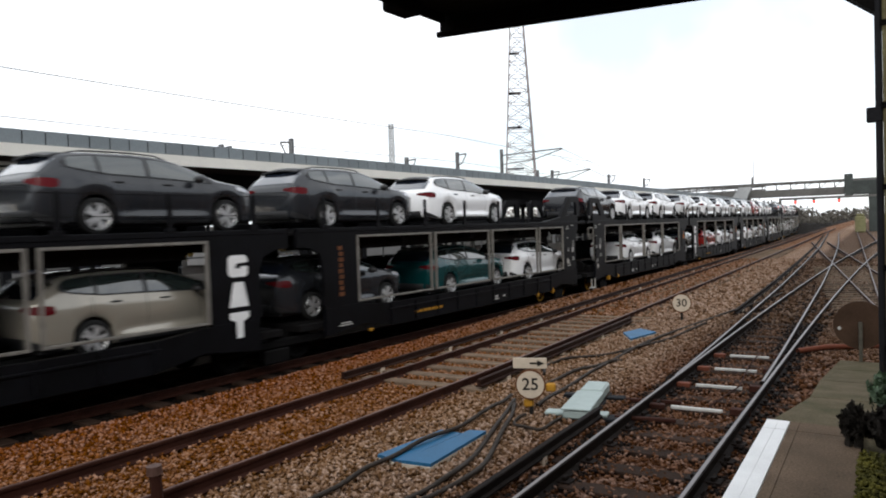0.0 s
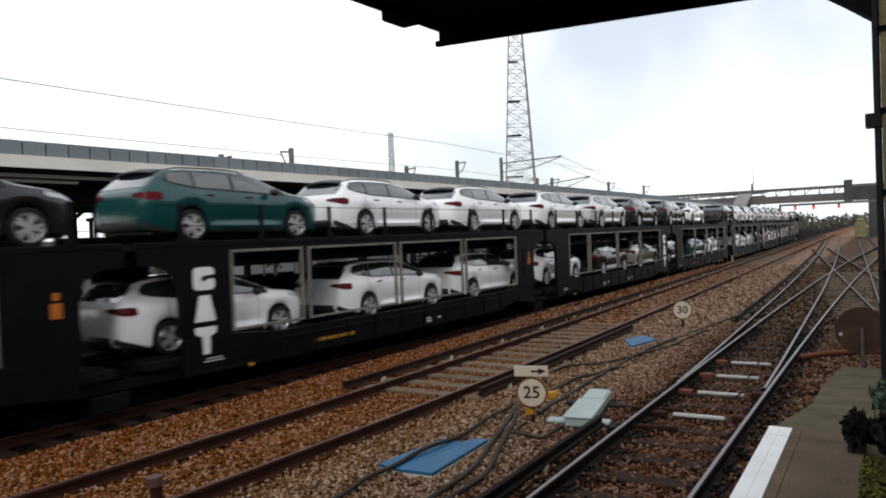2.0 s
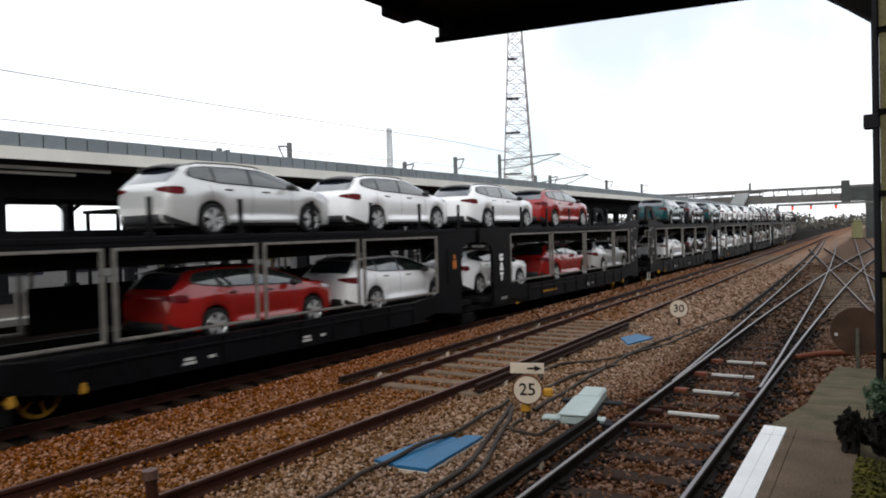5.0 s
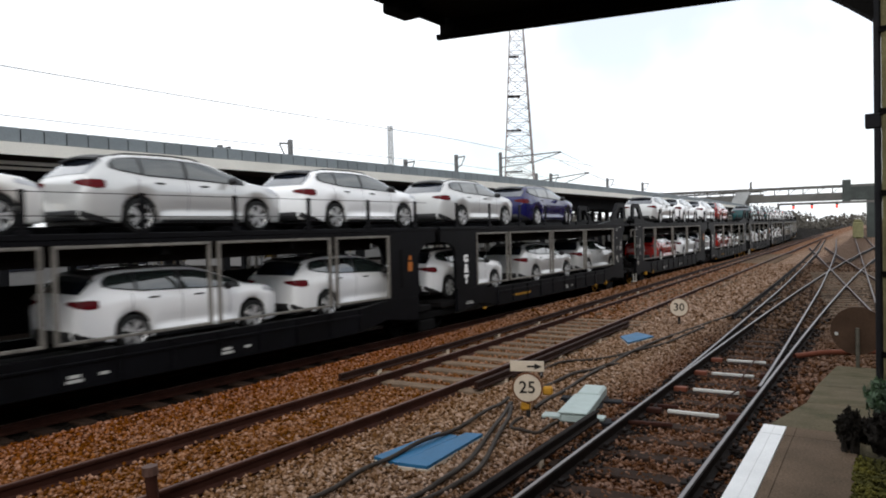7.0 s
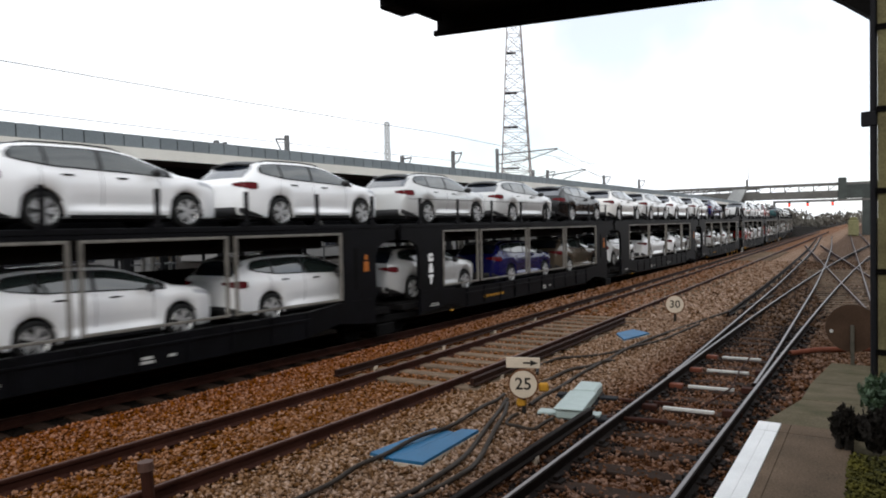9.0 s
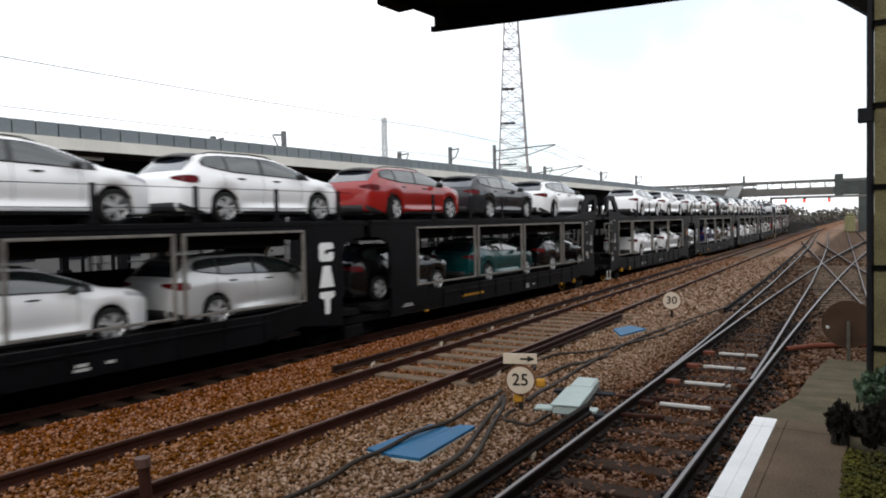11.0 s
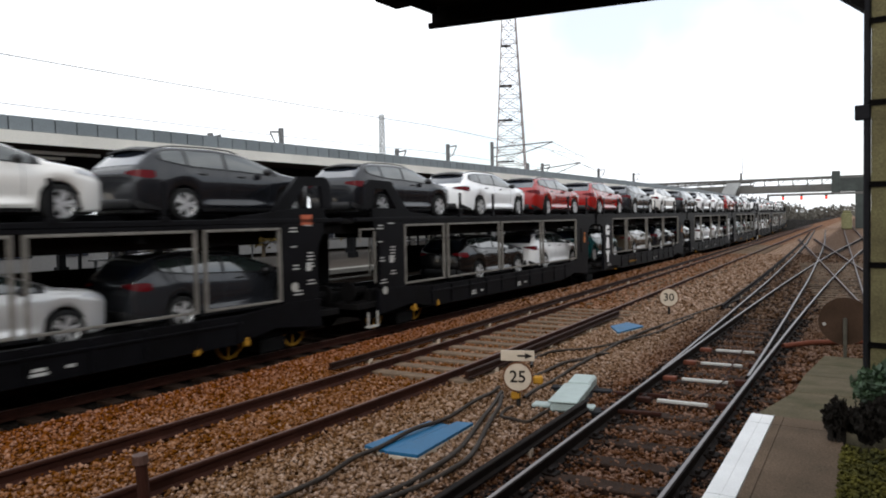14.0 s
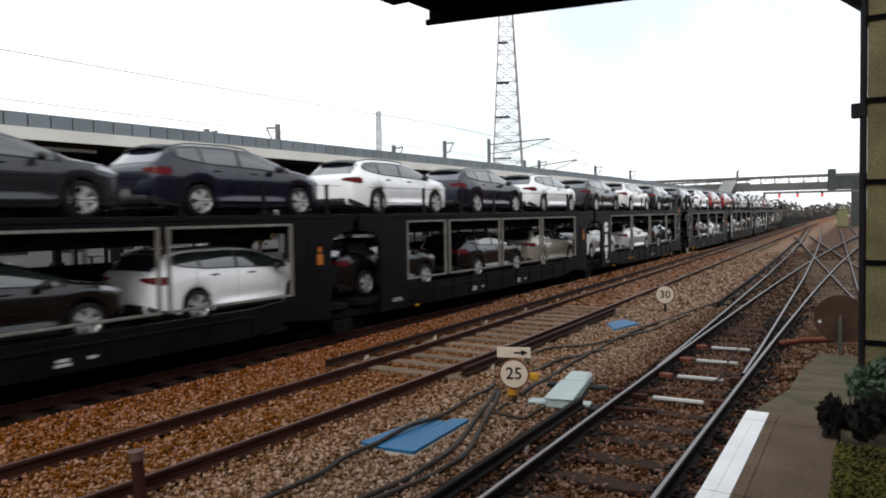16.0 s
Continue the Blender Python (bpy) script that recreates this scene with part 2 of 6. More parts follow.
M = dict(
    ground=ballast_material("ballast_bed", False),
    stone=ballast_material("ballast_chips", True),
    rust=material("rusty_rail_steel", (0.056, 0.021, 0.014), 0.75, 0.2, 0.4, 3.0, 120.0, 0.3),
    brown_top=material("dull_rail_head", (0.15, 0.085, 0.068), 0.45, 0.5, 0.25, 3.0, 60.0, 0.1),
    bright=material("polished_rail_head", (0.23, 0.205, 0.20), 0.42, 0.7, 0.15, 2.0, 60.0, 0.05),
    worn_top=material("worn_rail_head", (0.15, 0.125, 0.11), 0.5, 0.5, 0.2, 2.0, 60.0, 0.05),
    conductor=material("conductor_rail", (0.034, 0.015, 0.010), 0.7, 0.2, 0.35, 3.0, 80.0, 0.2),
    concrete_sleeper=material("sleeper_concrete", (0.20, 0.140, 0.095), 0.9, 0, 0.4, 4.0, 60.0, 0.3, obj=0.15),
    timber=material("oiled_timber", (0.042, 0.024, 0.016), 0.85, 0, 0.4, 5.0, 50.0, 0.5, obj=0.25),
    old_timber=material("weathered_grey_timber", (0.16, 0.115, 0.08), 0.9, 0, 0.45, 4.0, 50.0, 0.5, obj=0.3),
    iron=material("black_iron", (0.014, 0.009, 0.007), 0.75, 0.0, 0.4, 6.0, 60.0, 0.2),
    paving=material("platform_concrete", (0.165, 0.115, 0.078), 0.9, 0, 0.5, 2.2, 70.0, 0.3, second=(0.095, 0.068, 0.045), obj=0.12),
    ramp=material("mossy_concrete", (0.165, 0.130, 0.085), 0.95, 0, 0.5, 2.6, 60.0, 0.5, second=(0.085, 0.078, 0.042)),
    white_line=material("white_line_paint", (0.85, 0.85, 0.84), 0.6, 0, 0.1, 4.0, 80.0, 0.1),
    moss=material("moss", (0.13, 0.115, 0.022), 1.0, 0, 0.5, 8.0, 60.0, 0.8, second=(0.05, 0.05, 0.02)),
    leaf=material("bush_leaf", (0.055, 0.10, 0.045), 0.55, 0, 0.4, 6.0, 40.0, 0.1, island=0.4),
    dead=material("dead_stem", (0.035, 0.03, 0.025), 0.9, 0, 0.4, 6.0, 40.0, 0.4),
    column=material("lichened_concrete", (0.19, 0.17, 0.085), 0.9, 0, 0.35, 2.0, 40.0, 0.4, second=(0.09, 0.075, 0.04)),
    canopy_dark=material("black_canopy_paint", (0.005, 0.0045, 0.004), 0.95, 0, 0.3, 2.0, 40.0, 0.2, spec=0.08),
    wagon=material("blue_black_wagon_paint", (0.0056, 0.0056, 0.0074), 0.5, 0, 0.45, 1.5, 30.0, 0.06, second=(0.0026, 0.0025, 0.0030), spec=0.11),
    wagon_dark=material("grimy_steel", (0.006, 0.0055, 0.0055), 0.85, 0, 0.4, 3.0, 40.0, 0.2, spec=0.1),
    frame_grey=material("galvanised_frame", (0.28, 0.26, 0.23), 0.55, 0.35, 0.35, 5.0, 60.0, 0.15),
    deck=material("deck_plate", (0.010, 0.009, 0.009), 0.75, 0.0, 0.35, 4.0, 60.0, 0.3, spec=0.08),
    white_mark=material("white_lettering", (0.55, 0.54, 0.51), 0.6, 0, 0.15, 5.0, 60.0, 0.05),
    yellow=material("yellow_paint", (0.50, 0.25, 0.03), 0.6, 0, 0.3, 6.0, 60.0, 0.1),
    orange=material("orange_marker", (0.50, 0.15, 0.02), 0.5, 0, 0.2, 6.0, 60.0, 0.05),
    red_mark=material("red_plate", (0.55, 0.13, 0.06), 0.5, 0, 0.2, 6.0, 60.0, 0.05),
    tyre=material("tyre_rubber", (0.018, 0.018, 0.018), 0.85, 0, 0.2, 8.0, 80.0, 0.1),
    alloy=material("alloy_wheel", (0.70, 0.70, 0.70), 0.35, 0.55, 0.15, 8.0, 80.0, 0.0),
    trim=material("black_plastic_trim", (0.014, 0.014, 0.015), 0.5, 0, 0.2, 8.0, 80.0, 0.0),
    glass=glass_material("tinted_car_glass", (0.022, 0.030, 0.028), 0.02, 0.9, 1.75),
    rear_glass=glass_material("dark_rear_glass", (0.012, 0.016, 0.026), 0.03, 1.0, 2.3),
    tail=material("red_lamp_glass", (0.105, 0.003, 0.006), 0.25, 0, 0.15, 8.0, 60.0, 0.0, spec=0.12),
    lamp_glass=glass_material("clear_lamp_glass", (0.45, 0.46, 0.48), 0.05),
    blue_sheet=material("blue_sheet", (0.008, 0.115, 0.25), 0.55, 0, 0.25, 3.0, 50.0, 0.1),
    cable=material("black_cable", (0.045, 0.035, 0.028), 0.6, 0, 0.3, 5.0, 50.0, 0.2),
    grey_box=material("grey_green_enamel", (0.36, 0.43, 0.41), 0.5, 0, 0.15, 5.0, 60.0, 0.05),
    sign_face=material("sign_face", (0.58, 0.49, 0.38), 0.5, 0, 0.12, 6.0, 60.0, 0.03),
    sign_black=material("sign_black", (0.025, 0.022, 0.02), 0.6, 0, 0.2, 6.0, 60.0, 0.03),
    sign_rim=material("rusty_sign_rim", (0.16, 0.065, 0.03), 0.7, 0, 0.3, 6.0, 60.0, 0.1),
    sign_back=material("brown_sign_back", (0.085, 0.050, 0.032), 0.75, 0, 0.4, 3.0, 60.0, 0.1),
    sign_post=material("lichened_steel", (0.13, 0.12, 0.095), 0.7, 0.1, 0.4, 8.0, 60.0, 0.2),
    steel=material("weathered_steel", (0.20, 0.20, 0.20), 0.6, 0.3, 0.3, 3.0, 60.0, 0.1),
    mast=material("mast_steel", (0.42, 0.37, 0.36), 0.6, 0.1, 0.3, 1.0, 10.0, 0.0),
    parapet=material("grey_parapet_panel", (0.25, 0.28, 0.295), 0.6, 0.1, 0.2, 1.5, 30.0, 0.05, obj=0.1),
    parapet_post=material("dark_joint", (0.05, 0.055, 0.06), 0.7, 0, 0.2, 3.0, 30.0, 0.0),
    fascia=material("cream_fascia", (0.80, 0.77, 0.70), 0.6, 0, 0.12, 1.0, 30.0, 0.05),
    soffit=material("brown_soffit", (0.07, 0.055, 0.045), 0.85, 0, 0.3, 1.0, 30.0, 0.1),
    far_dark=material("dark_station_steel", (0.015, 0.015, 0.017), 0.7, 0, 0.3, 2.0, 30.0, 0.05),
    far_paving=material("far_platform_paving", (0.095, 0.078, 0.064), 0.9, 0, 0.2, 1.0, 20.0, 0.1),
    coping=material("pale_coping", (0.46, 0.44, 0.40), 0.8, 0, 0.15, 1.0, 20.0, 0.1),
    bridge=material("bridge_paint", (0.15, 0.145, 0.135), 0.7, 0, 0.25, 0.5, 8.0, 0.0),
    tower_green=material("grey_green_cladding", (0.075, 0.085, 0.08), 0.7, 0, 0.3, 0.8, 8.0, 0.0),
    cream_grp=material("pale_yellow_casing", (0.24, 0.23, 0.12), 0.7, 0, 0.3, 3.0, 20.0, 0.1),
    bridge_light=material("pale_stair_cladding", (0.45, 0.46, 0.46), 0.7, 0, 0.2, 0.5, 8.0, 0.0),
    autumn=material("autumn_leaf", (0.22, 0.15, 0.04), 0.8, 0, 0.5, 2.0, 20.0, 0.0, island=0.4),
    far_wood=material("far_foliage", (0.19, 0.175, 0.15), 0.9, 0, 0.4, 0.4, 6.0, 0.0, island=0.3),
    bark=material("bark", (0.09, 0.07, 0.05), 0.9, 0, 0.3, 4.0, 30.0, 0.3),
    wall_far=material("far_cladding", (0.20, 0.195, 0.19), 0.8, 0, 0.15, 0.6, 10.0, 0.0),
    red_light=glow("red_signal_light", (1.0, 0.04, 0.02), 4.5),
    brick=material("hall_brick", (0.22, 0.12, 0.08), 0.9, 0, 0.3, 2.0, 30.0, 0.3),
    pipe=material("orange_pipe", (0.17, 0.055, 0.032), 0.6, 0, 0.2, 5.0, 50.0, 0.1),
)
PAINT = {}
for nm, c, me in (("white", (0.92, 0.92, 0.92), 0.0), ("pearl", (0.82, 0.80, 0.76), 0.05), ("silver", (0.62, 0.62, 0.61), 0.25), ("grey", (0.020, 0.022, 0.026), 0.1),
                  ("dark", (0.010, 0.011, 0.014), 0.1), ("black", (0.004, 0.0035, 0.0035), 0.0), ("teal", (0.003, 0.055, 0.058), 0.1), ("red", (0.30, 0.010, 0.008), 0.0),
                  ("blue", (0.006, 0.007, 0.075), 0.1), ("navy", (0.005, 0.006, 0.016), 0.0), ("bronze", (0.11, 0.085, 0.06), 0.2), ("champagne", (0.36, 0.33, 0.27), 0.3)):
    deep = max(c) < 0.2
    PAINT[nm] = material(nm + "_car_paint", c, 0.25, me, 0.06, 1.0, 200.0, 0.0, coat=0.6 if deep else 0.9, spec=0.3 if deep else 0.45)


# ---- mesh helpers ----
def link(name, bm, mat, parent=None, label="", smooth=False):
    me = bpy.data.meshes.new(name)
    bm.to_mesh(me)
    bm.free()
    if smooth:
        me.polygons.foreach_set("use_smooth", [True] * len(me.polygons))
    me.materials.append(mat)
    ob = new(name, me)
    if parent:
        ob.parent = parent
    if label:
        tagged(ob, label)
    return ob


part = link


def share(name, ob, parent, m=None):
    o = new(name, ob.data)
    o.parent = parent
    o.matrix_basis = m or Matrix()
    return o


def empty(name, m=None):
    ob = new(name)
    ob.empty_display_size = 0.2
    if m:
        ob.matrix_basis = m
    return ob


def box(bm, x0, x1, y0, y1, z0, z1, bevel=0.0, m=None):
    b = bmesh.new()
    bmesh.ops.create_cube(b, size=1.0)
    for v in b.verts:
        v.co = Vector(((x0 + x1) / 2 + v.co.x * (x1 - x0), (y0 + y1) / 2 + v.co.y * (y1 - y0), (z0 + z1) / 2 + v.co.z * (z1 - z0)))
    if bevel:
        bmesh.ops.bevel(b, geom=b.edges[:], offset=bevel, segments=1, affect="EDGES")
    if m:
        b.transform(m)
    merge(bm, b)
    return bm


def merge(bm, b):
    idx = {}
    for v in b.verts:
        idx[v] = bm.verts.new(v.co)
    for f in b.faces:
        try:
            bm.faces.new([idx[v] for v in f.verts])
        except ValueError:
            pass
    b.free()


def boxes(*specs, bevel=0.0):
    bm = bmesh.new()
    for s in specs:
        box(bm, *s, bevel=bevel)
    return bm


def rod(bm, a, b, r, r2=None, n=8):
    a, b = Vector(a), Vector(b)
    r2 = r if r2 is None else r2
    z = (b - a).normalized()
    x = z.orthogonal().normalized()
    y = z.cross(x)
    ra = [bm.verts.new(a + (x * math.cos(t) + y * math.sin(t)) * r) for t in (2 * math.pi * i / n for i in range(n))]
    rb = [bm.verts.new(b + (x * math.cos(t) + y * math.sin(t)) * r2) for t in (2 * math.pi * i / n for i in range(n))]
    for i in range(n):
        bm.faces.new((ra[i], ra[(i + 1) % n], rb[(i + 1) % n], rb[i]))
    bm.faces.new(ra[::-1])
    bm.faces.new(rb)
    return bm


def tube(points, r, n=7):
    bm = bmesh.new()
    rings = []
    pts = [Vector(p) for p in points]
    for i, p in enumerate(pts):
        d = (pts[min(i + 1, len(pts) - 1)] - pts[max(i - 1, 0)]).normalized()
        x = d.cross(Vector((0, 0, 1))).normalized()
        y = x.cross(d)
        rings.append([bm.verts.new(p + (x * math.cos(t) + y * math.sin(t)) * r) for t in (2 * math.pi * k / n for k in range(n))])
    for a, b in zip(rings, rings[1:]):
        for k in range(n):
            bm.faces.new((a[k], a[(k + 1) % n], b[(k + 1) % n], b[k]))
    return bm


def prism(outline, axis, a, b):
    """A flat outline pushed through a thickness. axis: the direction of the thickness; outline in the two others."""
    bm = bmesh.new()

    def at(u, v, w):
        return {"x": (w, u, v), "y": (u, w, v), "z": (u, v, w)}[axis]
    va = [bm.verts.new(at(u, v, a)) for u, v in outline]
    vb = [bm.verts.new(at(u, v, b)) for u, v in outline]
    n = len(outline)
    for i in range(n):
        bm.faces.new((va[i], va[(i + 1) % n], vb[(i + 1) % n], vb[i]))
    bm.faces.new(va[::-1])
    bm.faces.new(vb)
    bmesh.ops.recalc_face_normals(bm, faces=bm.faces[:])
    return bm


def sweep(section, points):
    """A closed section (across, up) carried along a line of points on the ground plan."""
    bm = bmesh.new()
    rings = []
    pts = [Vector(p) for p in points]
    for i, p in enumerate(pts):
        d = pts[min(i + 1, len(pts) - 1)] - pts[max(i - 1, 0)]
        side = Vector((d.y, -d.x, 0)).normalized()
        rings.append([bm.verts.new(p + side * u + Vector((0, 0, v))) for u, v in section])
    n = len(section)
    for a, b in zip(rings, rings[1:]):
        for k in range(n):
            bm.faces.new((a[k], b[k], b[(k + 1) % n], a[(k + 1) % n]))
    bm.faces.new(rings[0])
    bm.faces.new(rings[-1][::-1])
    bmesh.ops.recalc_face_normals(bm, faces=bm.faces[:])
    return bm


def text_mesh(body, size, thick=0.004):
    cu = bpy.data.curves.new("glyphs", "FONT")
    cu.body, cu.size, cu.align_x, cu.align_y, cu.extrude = body, size, "CENTER", "CENTER", thick
    cu.offset = size * 0.012
    cu.resolution_u = 3
    ob = bpy.data.objects.new("glyphs", cu)
    scene.collection.objects.link(ob)
    me = bpy.data.meshes.new_from_object(ob.evaluated_get(bpy.context.evaluated_depsgraph_get()))
    bpy.data.objects.remove(ob)
    return me


def lerp(table, x):
    if x <= table[0][0]:
        return table[0][1]
    for (a, p), (b, q) in zip(table, table[1:]):
        if x <= b:
            return p + (q - p) * (x - a) / (b - a)
    return table[-1][1]


def smooth(table, x, w=3.0):
    """lerp with its corners rounded over 2 w."""
    return sum(lerp(table, x + w * k / 3) for k in range(-3, 4)) / 7


# ---- the lines of the tracks (rail tops at z = 0) ----
BEND = 0.001028
TRAIN_X = -12.575


def train_line(s, off=0.0):
    """A point of the train's track s metres along it, and its heading (radians to the left)."""
    if s <= 0:
        return Vector((TRAIN_X + off, s, 0)), 0.0
    a = BEND * s
    r = 1 / BEND
    return Vector((TRAIN_X - r * (1 - math.cos(a)) + off * math.cos(a), r * math.sin(a) + off * math.sin(a), 0)), a


def middle_x(y):
    return -6.87 - 0.0375 * ((y - 8) + math.sqrt((y - 8) ** 2 + 25))


def straight_x(y):
    yy = min(y, 60)
    return -2.22 - 0.06 * yy + 0.0004 * yy * yy - 0.012 * max(0, y - 60)


def branch_x(y):
    return straight_x(y) + smooth([(9, 0.0), (12, -0.04), (16, -0.17), (21, -0.35), (29, -0.68), (37, -1.15), (44, -1.60), (51, -2.12), (63, -3.10), (110, -7.60)], y)


def cross_x(y):
    return -0.92 - 0.166 * (y - 22)


def far_x(y):
    return -1.20 - 0.0945 * (y - 26.3)


def along(fx, y0, y1, off=0.0, z=0.0, step=1.5):
    n = max(2, int((y1 - y0) / step))
    out = []
    for i in range(n + 1):
        y = y0 + (y1 - y0) * i / n
        dx = (fx(y + 0.1) - fx(y - 0.1)) / 0.2
        k = math.sqrt(1 + dx * dx)
        out.append((fx(y) + off / k, y - off * dx / k, z))
    return out


# ---- ground ----
def sheet(name, xs, ys, fz, mat, label, cat):
    bm = bmesh.new()
    grid = [[bm.verts.new((x, y, fz(x, y))) for x in xs] for y in ys]
    for a, b in zip(grid, grid[1:]):
        for i in range(len(xs) - 1):
            bm.faces.new((a[i], a[i + 1], b[i + 1], b[i]))
    return tagged(link(name, bm, mat, smooth=True), label, cat, kind="structure")


def ground_z(x, y):
    if abs(x) > 60 or y > 150 or y < -10:
        return -0.17
    edge = -9.7 - (0.066 * max(0, y - 7) if y < 60 else 3.5 + 0.1 * (y - 60))
    drop = 0.40 * min(1.0, max(0.0, (edge - x) / 1.3)) if x > -60 else 0.0
    return -drop + (-0.19 if x < -5.5 else -0.20 if x > -3.45 - 0.055 * max(0, y - 6) else -0.15) + 0.035 * noise.noise(Vector((x * 0.8, y * 0.5, 0)))


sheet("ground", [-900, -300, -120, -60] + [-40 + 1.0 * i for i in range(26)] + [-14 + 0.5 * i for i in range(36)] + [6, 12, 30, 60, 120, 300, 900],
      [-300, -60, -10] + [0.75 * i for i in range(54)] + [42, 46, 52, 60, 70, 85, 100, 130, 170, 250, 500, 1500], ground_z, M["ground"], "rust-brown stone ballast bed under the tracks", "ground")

rng = np.random.default_rng(7)


def scatter(name, count, size, spot, mat, label, cat, squash=0.75):
    """Many small angular stones as one mesh. spot(rng, n) gives x, y, z."""
    base = np.array([(1, 0, 0), (-1, 0, 0), (0, 1, 0), (0, -1, 0), (0, 0, 1), (0, 0, -1)], float)
    tri = np.array([(0, 2, 4), (2, 1, 4), (1, 3, 4), (3, 0, 4), (2, 0, 5), (1, 2, 5), (3, 1, 5), (0, 3, 5)])
    p = spot(rng, count)
    count = len(p)
    v = base[None] * rng.uniform(0.55, 1.25, (count, 6, 1)) + rng.uniform(-0.25, 0.25, (count, 6, 3))
    v *= (size * rng.uniform(0.6, 1.35, (count, 1, 1))) * np.array((1, 1, squash))
    a, b = rng.uniform(0, 6.28, count), rng.uniform(-0.8, 0.8, count)
    ca, sa, cb, sb = np.cos(a), np.sin(a), np.cos(b), np.sin(b)
    x = v[:, :, 0] * ca[:, None] - v[:, :, 1] * sa[:, None]
    y = v[:, :, 0] * sa[:, None] + v[:, :, 1] * ca[:, None]
    z = v[:, :, 2] * cb[:, None] + x * sb[:, None]
    x = x * cb[:, None] - v[:, :, 2] * sb[:, None]
    v = np.stack([x, y, z], 2) + p[:, None]
    faces = (tri[None] + (np.arange(count) * 6)[:, None, None]).reshape(-1, 3)
    me = bpy.data.meshes.new(name)
    me.vertices.add(count * 6)
    me.vertices.foreach_set("co", v.reshape(-1))
    me.loops.add(len(faces) * 3)
    me.loops.foreach_set("vertex_index", faces.reshape(-1).astype(np.int32))
    me.polygons.add(len(faces))
    me.polygons.foreach_set("loop_start", np.arange(0, len(faces) * 3, 3, dtype=np.int32))
    me.update(calc_edges=True)
    me.materials.append(mat)
    return tagged(new(name, me), label, cat, kind="stuff")


def strip(x0, x1, y0, y1, z):
    def spot(r, n):
        y = y0 + (y1 - y0) * r.uniform(0, 1, n) ** 1.35
        k = 0.055 * np.maximum(0, y - 6)
        x = r.uniform(x0, x1, n) - k
        keep = ~((x > -1.25 - 0.03 * y) & (y < 13))
        low = 0.40 * np.clip((-9.7 - 0.066 * np.maximum(0, y - 7) - x) / 1.3, 0, 1)
        return np.stack([x, y, z - low + r.uniform(-0.02, 0.025, n)], 1)[keep]
    return spot


scatter("ballast_stones", 40000, 0.029, strip(-11.0, -5.6, 2.5, 20, -0.160), M["stone"], "rust-stained angular ballast stones beside the running line", "ballast")
scatter("ballast_stones", 24000, 0.030, strip(-5.7, -3.5, 4, 20, -0.12), M["stone"], "pale mixed ballast stones in the verge between tracks", "ballast")
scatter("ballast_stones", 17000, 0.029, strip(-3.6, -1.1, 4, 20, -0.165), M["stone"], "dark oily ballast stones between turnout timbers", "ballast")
scatter("ballast_stones", 16000, 0.055, strip(-10.5, 1.0, 19, 48, -0.12), M["stone"], "distant brown ballast stones between tracks", "ballast")

# ---- rails and sleepers ----
DIP = -0.38              # the main track lies lower than the others

RAIL = [(-0.07, -0.155), (0.07, -0.155), (0.07, -0.145), (0.012, -0.12), (0.012, -0.045), (0.034, -0.035), (0.034, -0.006), (0.026, 0.0), (-0.026, 0.0), (-0.034, -0.006), (-0.034, -0.035), (-0.012, -0.045), (-0.012, -0.12), (-0.07, -0.145)]
HEAD = [(-0.020, -0.006), (0.020, -0.006), (0.018, 0.0035), (-0.018, 0.0035)]
COND = [(-0.06, -0.08), (0.06, -0.08), (0.06, -0.06), (0.025, -0.045), (0.034, 0.03), (0.026, 0.04), (-0.026, 0.04), (-0.034, 0.03), (-0.025, -0.045), (-0.06, -0.06)]


def track(name, fx, y0, y1, head, label, rails=(-0.7525, 0.7525), z=0.0, side="rust"):
    root = tagged(empty(name), label, "railway track", kind="structure")
    for off in rails:
        r = part("rail", sweep(RAIL, along(fx, y0, y1, off, z)), M[side], root)
        part("rail_head", sweep(HEAD, along(fx, y0, y1, off, z)), head, r, "worn running surface")
    return root


def sleepers(root, fx, y0, y1, pitch, half, mat, name="sleeper", z=-0.155, wide=0.13):
    bm = bmesh.new()
    box(bm, -half, half, -wide, wide, -0.15, 0, 0.012)
    first = None
    y = y0
    while y < y1:
        dx = (fx(y + 0.1) - fx(y - 0.1)) / 0.2
        m = pose(fx(y) + random.uniform(-0.02, 0.02), y, z + random.uniform(-0.006, 0.006), 0, 0, math.degrees(-math.atan(dx)) + random.uniform(-0.4, 0.4))
        if first is None:
            first = part(name, bm, mat, root)
            first.matrix_basis = m
        else:
            share(name, first, root, m)
        y += pitch


mid = track("track_middle", middle_x, -6, 150, M["brown_top"], "rusty plain track on pale concrete sleepers")
sleepers(mid, middle_x, 9.7, 62, 0.65, 1.25, M["concrete_sleeper"], z=-0.118)
near = track("track_near", straight_x, -6, 110, M["bright"], "turnout track with polished rails on dark timbers", rails=(-0.655, 0.64), side="iron")
sleepers(near, straight_x, 3.2, 44, 0.68, 1.3, M["timber"], "timber", z=-0.142)
br = track("track_branch", branch_x, 11.5, 110, M["bright"], "curving branch rails leaving the turnout", rails=(-0.635, 0.625), z=-0.004, side="iron")
crs = track("track_crossing", cross_x, 17, 75, M["worn_top"], "crossover rails meeting the turnout at a diamond", rails=(-0.63, 0.63))
sleepers(crs, cross_x, 18, 40, 0.7, 1.6, M["old_timber"], "timber", z=-0.075)
far = track("track_far", far_x, 16, 130, M["worn_top"], "parallel rails beyond the diamond crossing", rails=(-0.63, 0.63))
main = track("track_main", lambda y: train_line(y)[0].x, -60, 190, M["brown_top"], "main running track beneath the train", z=DIP)
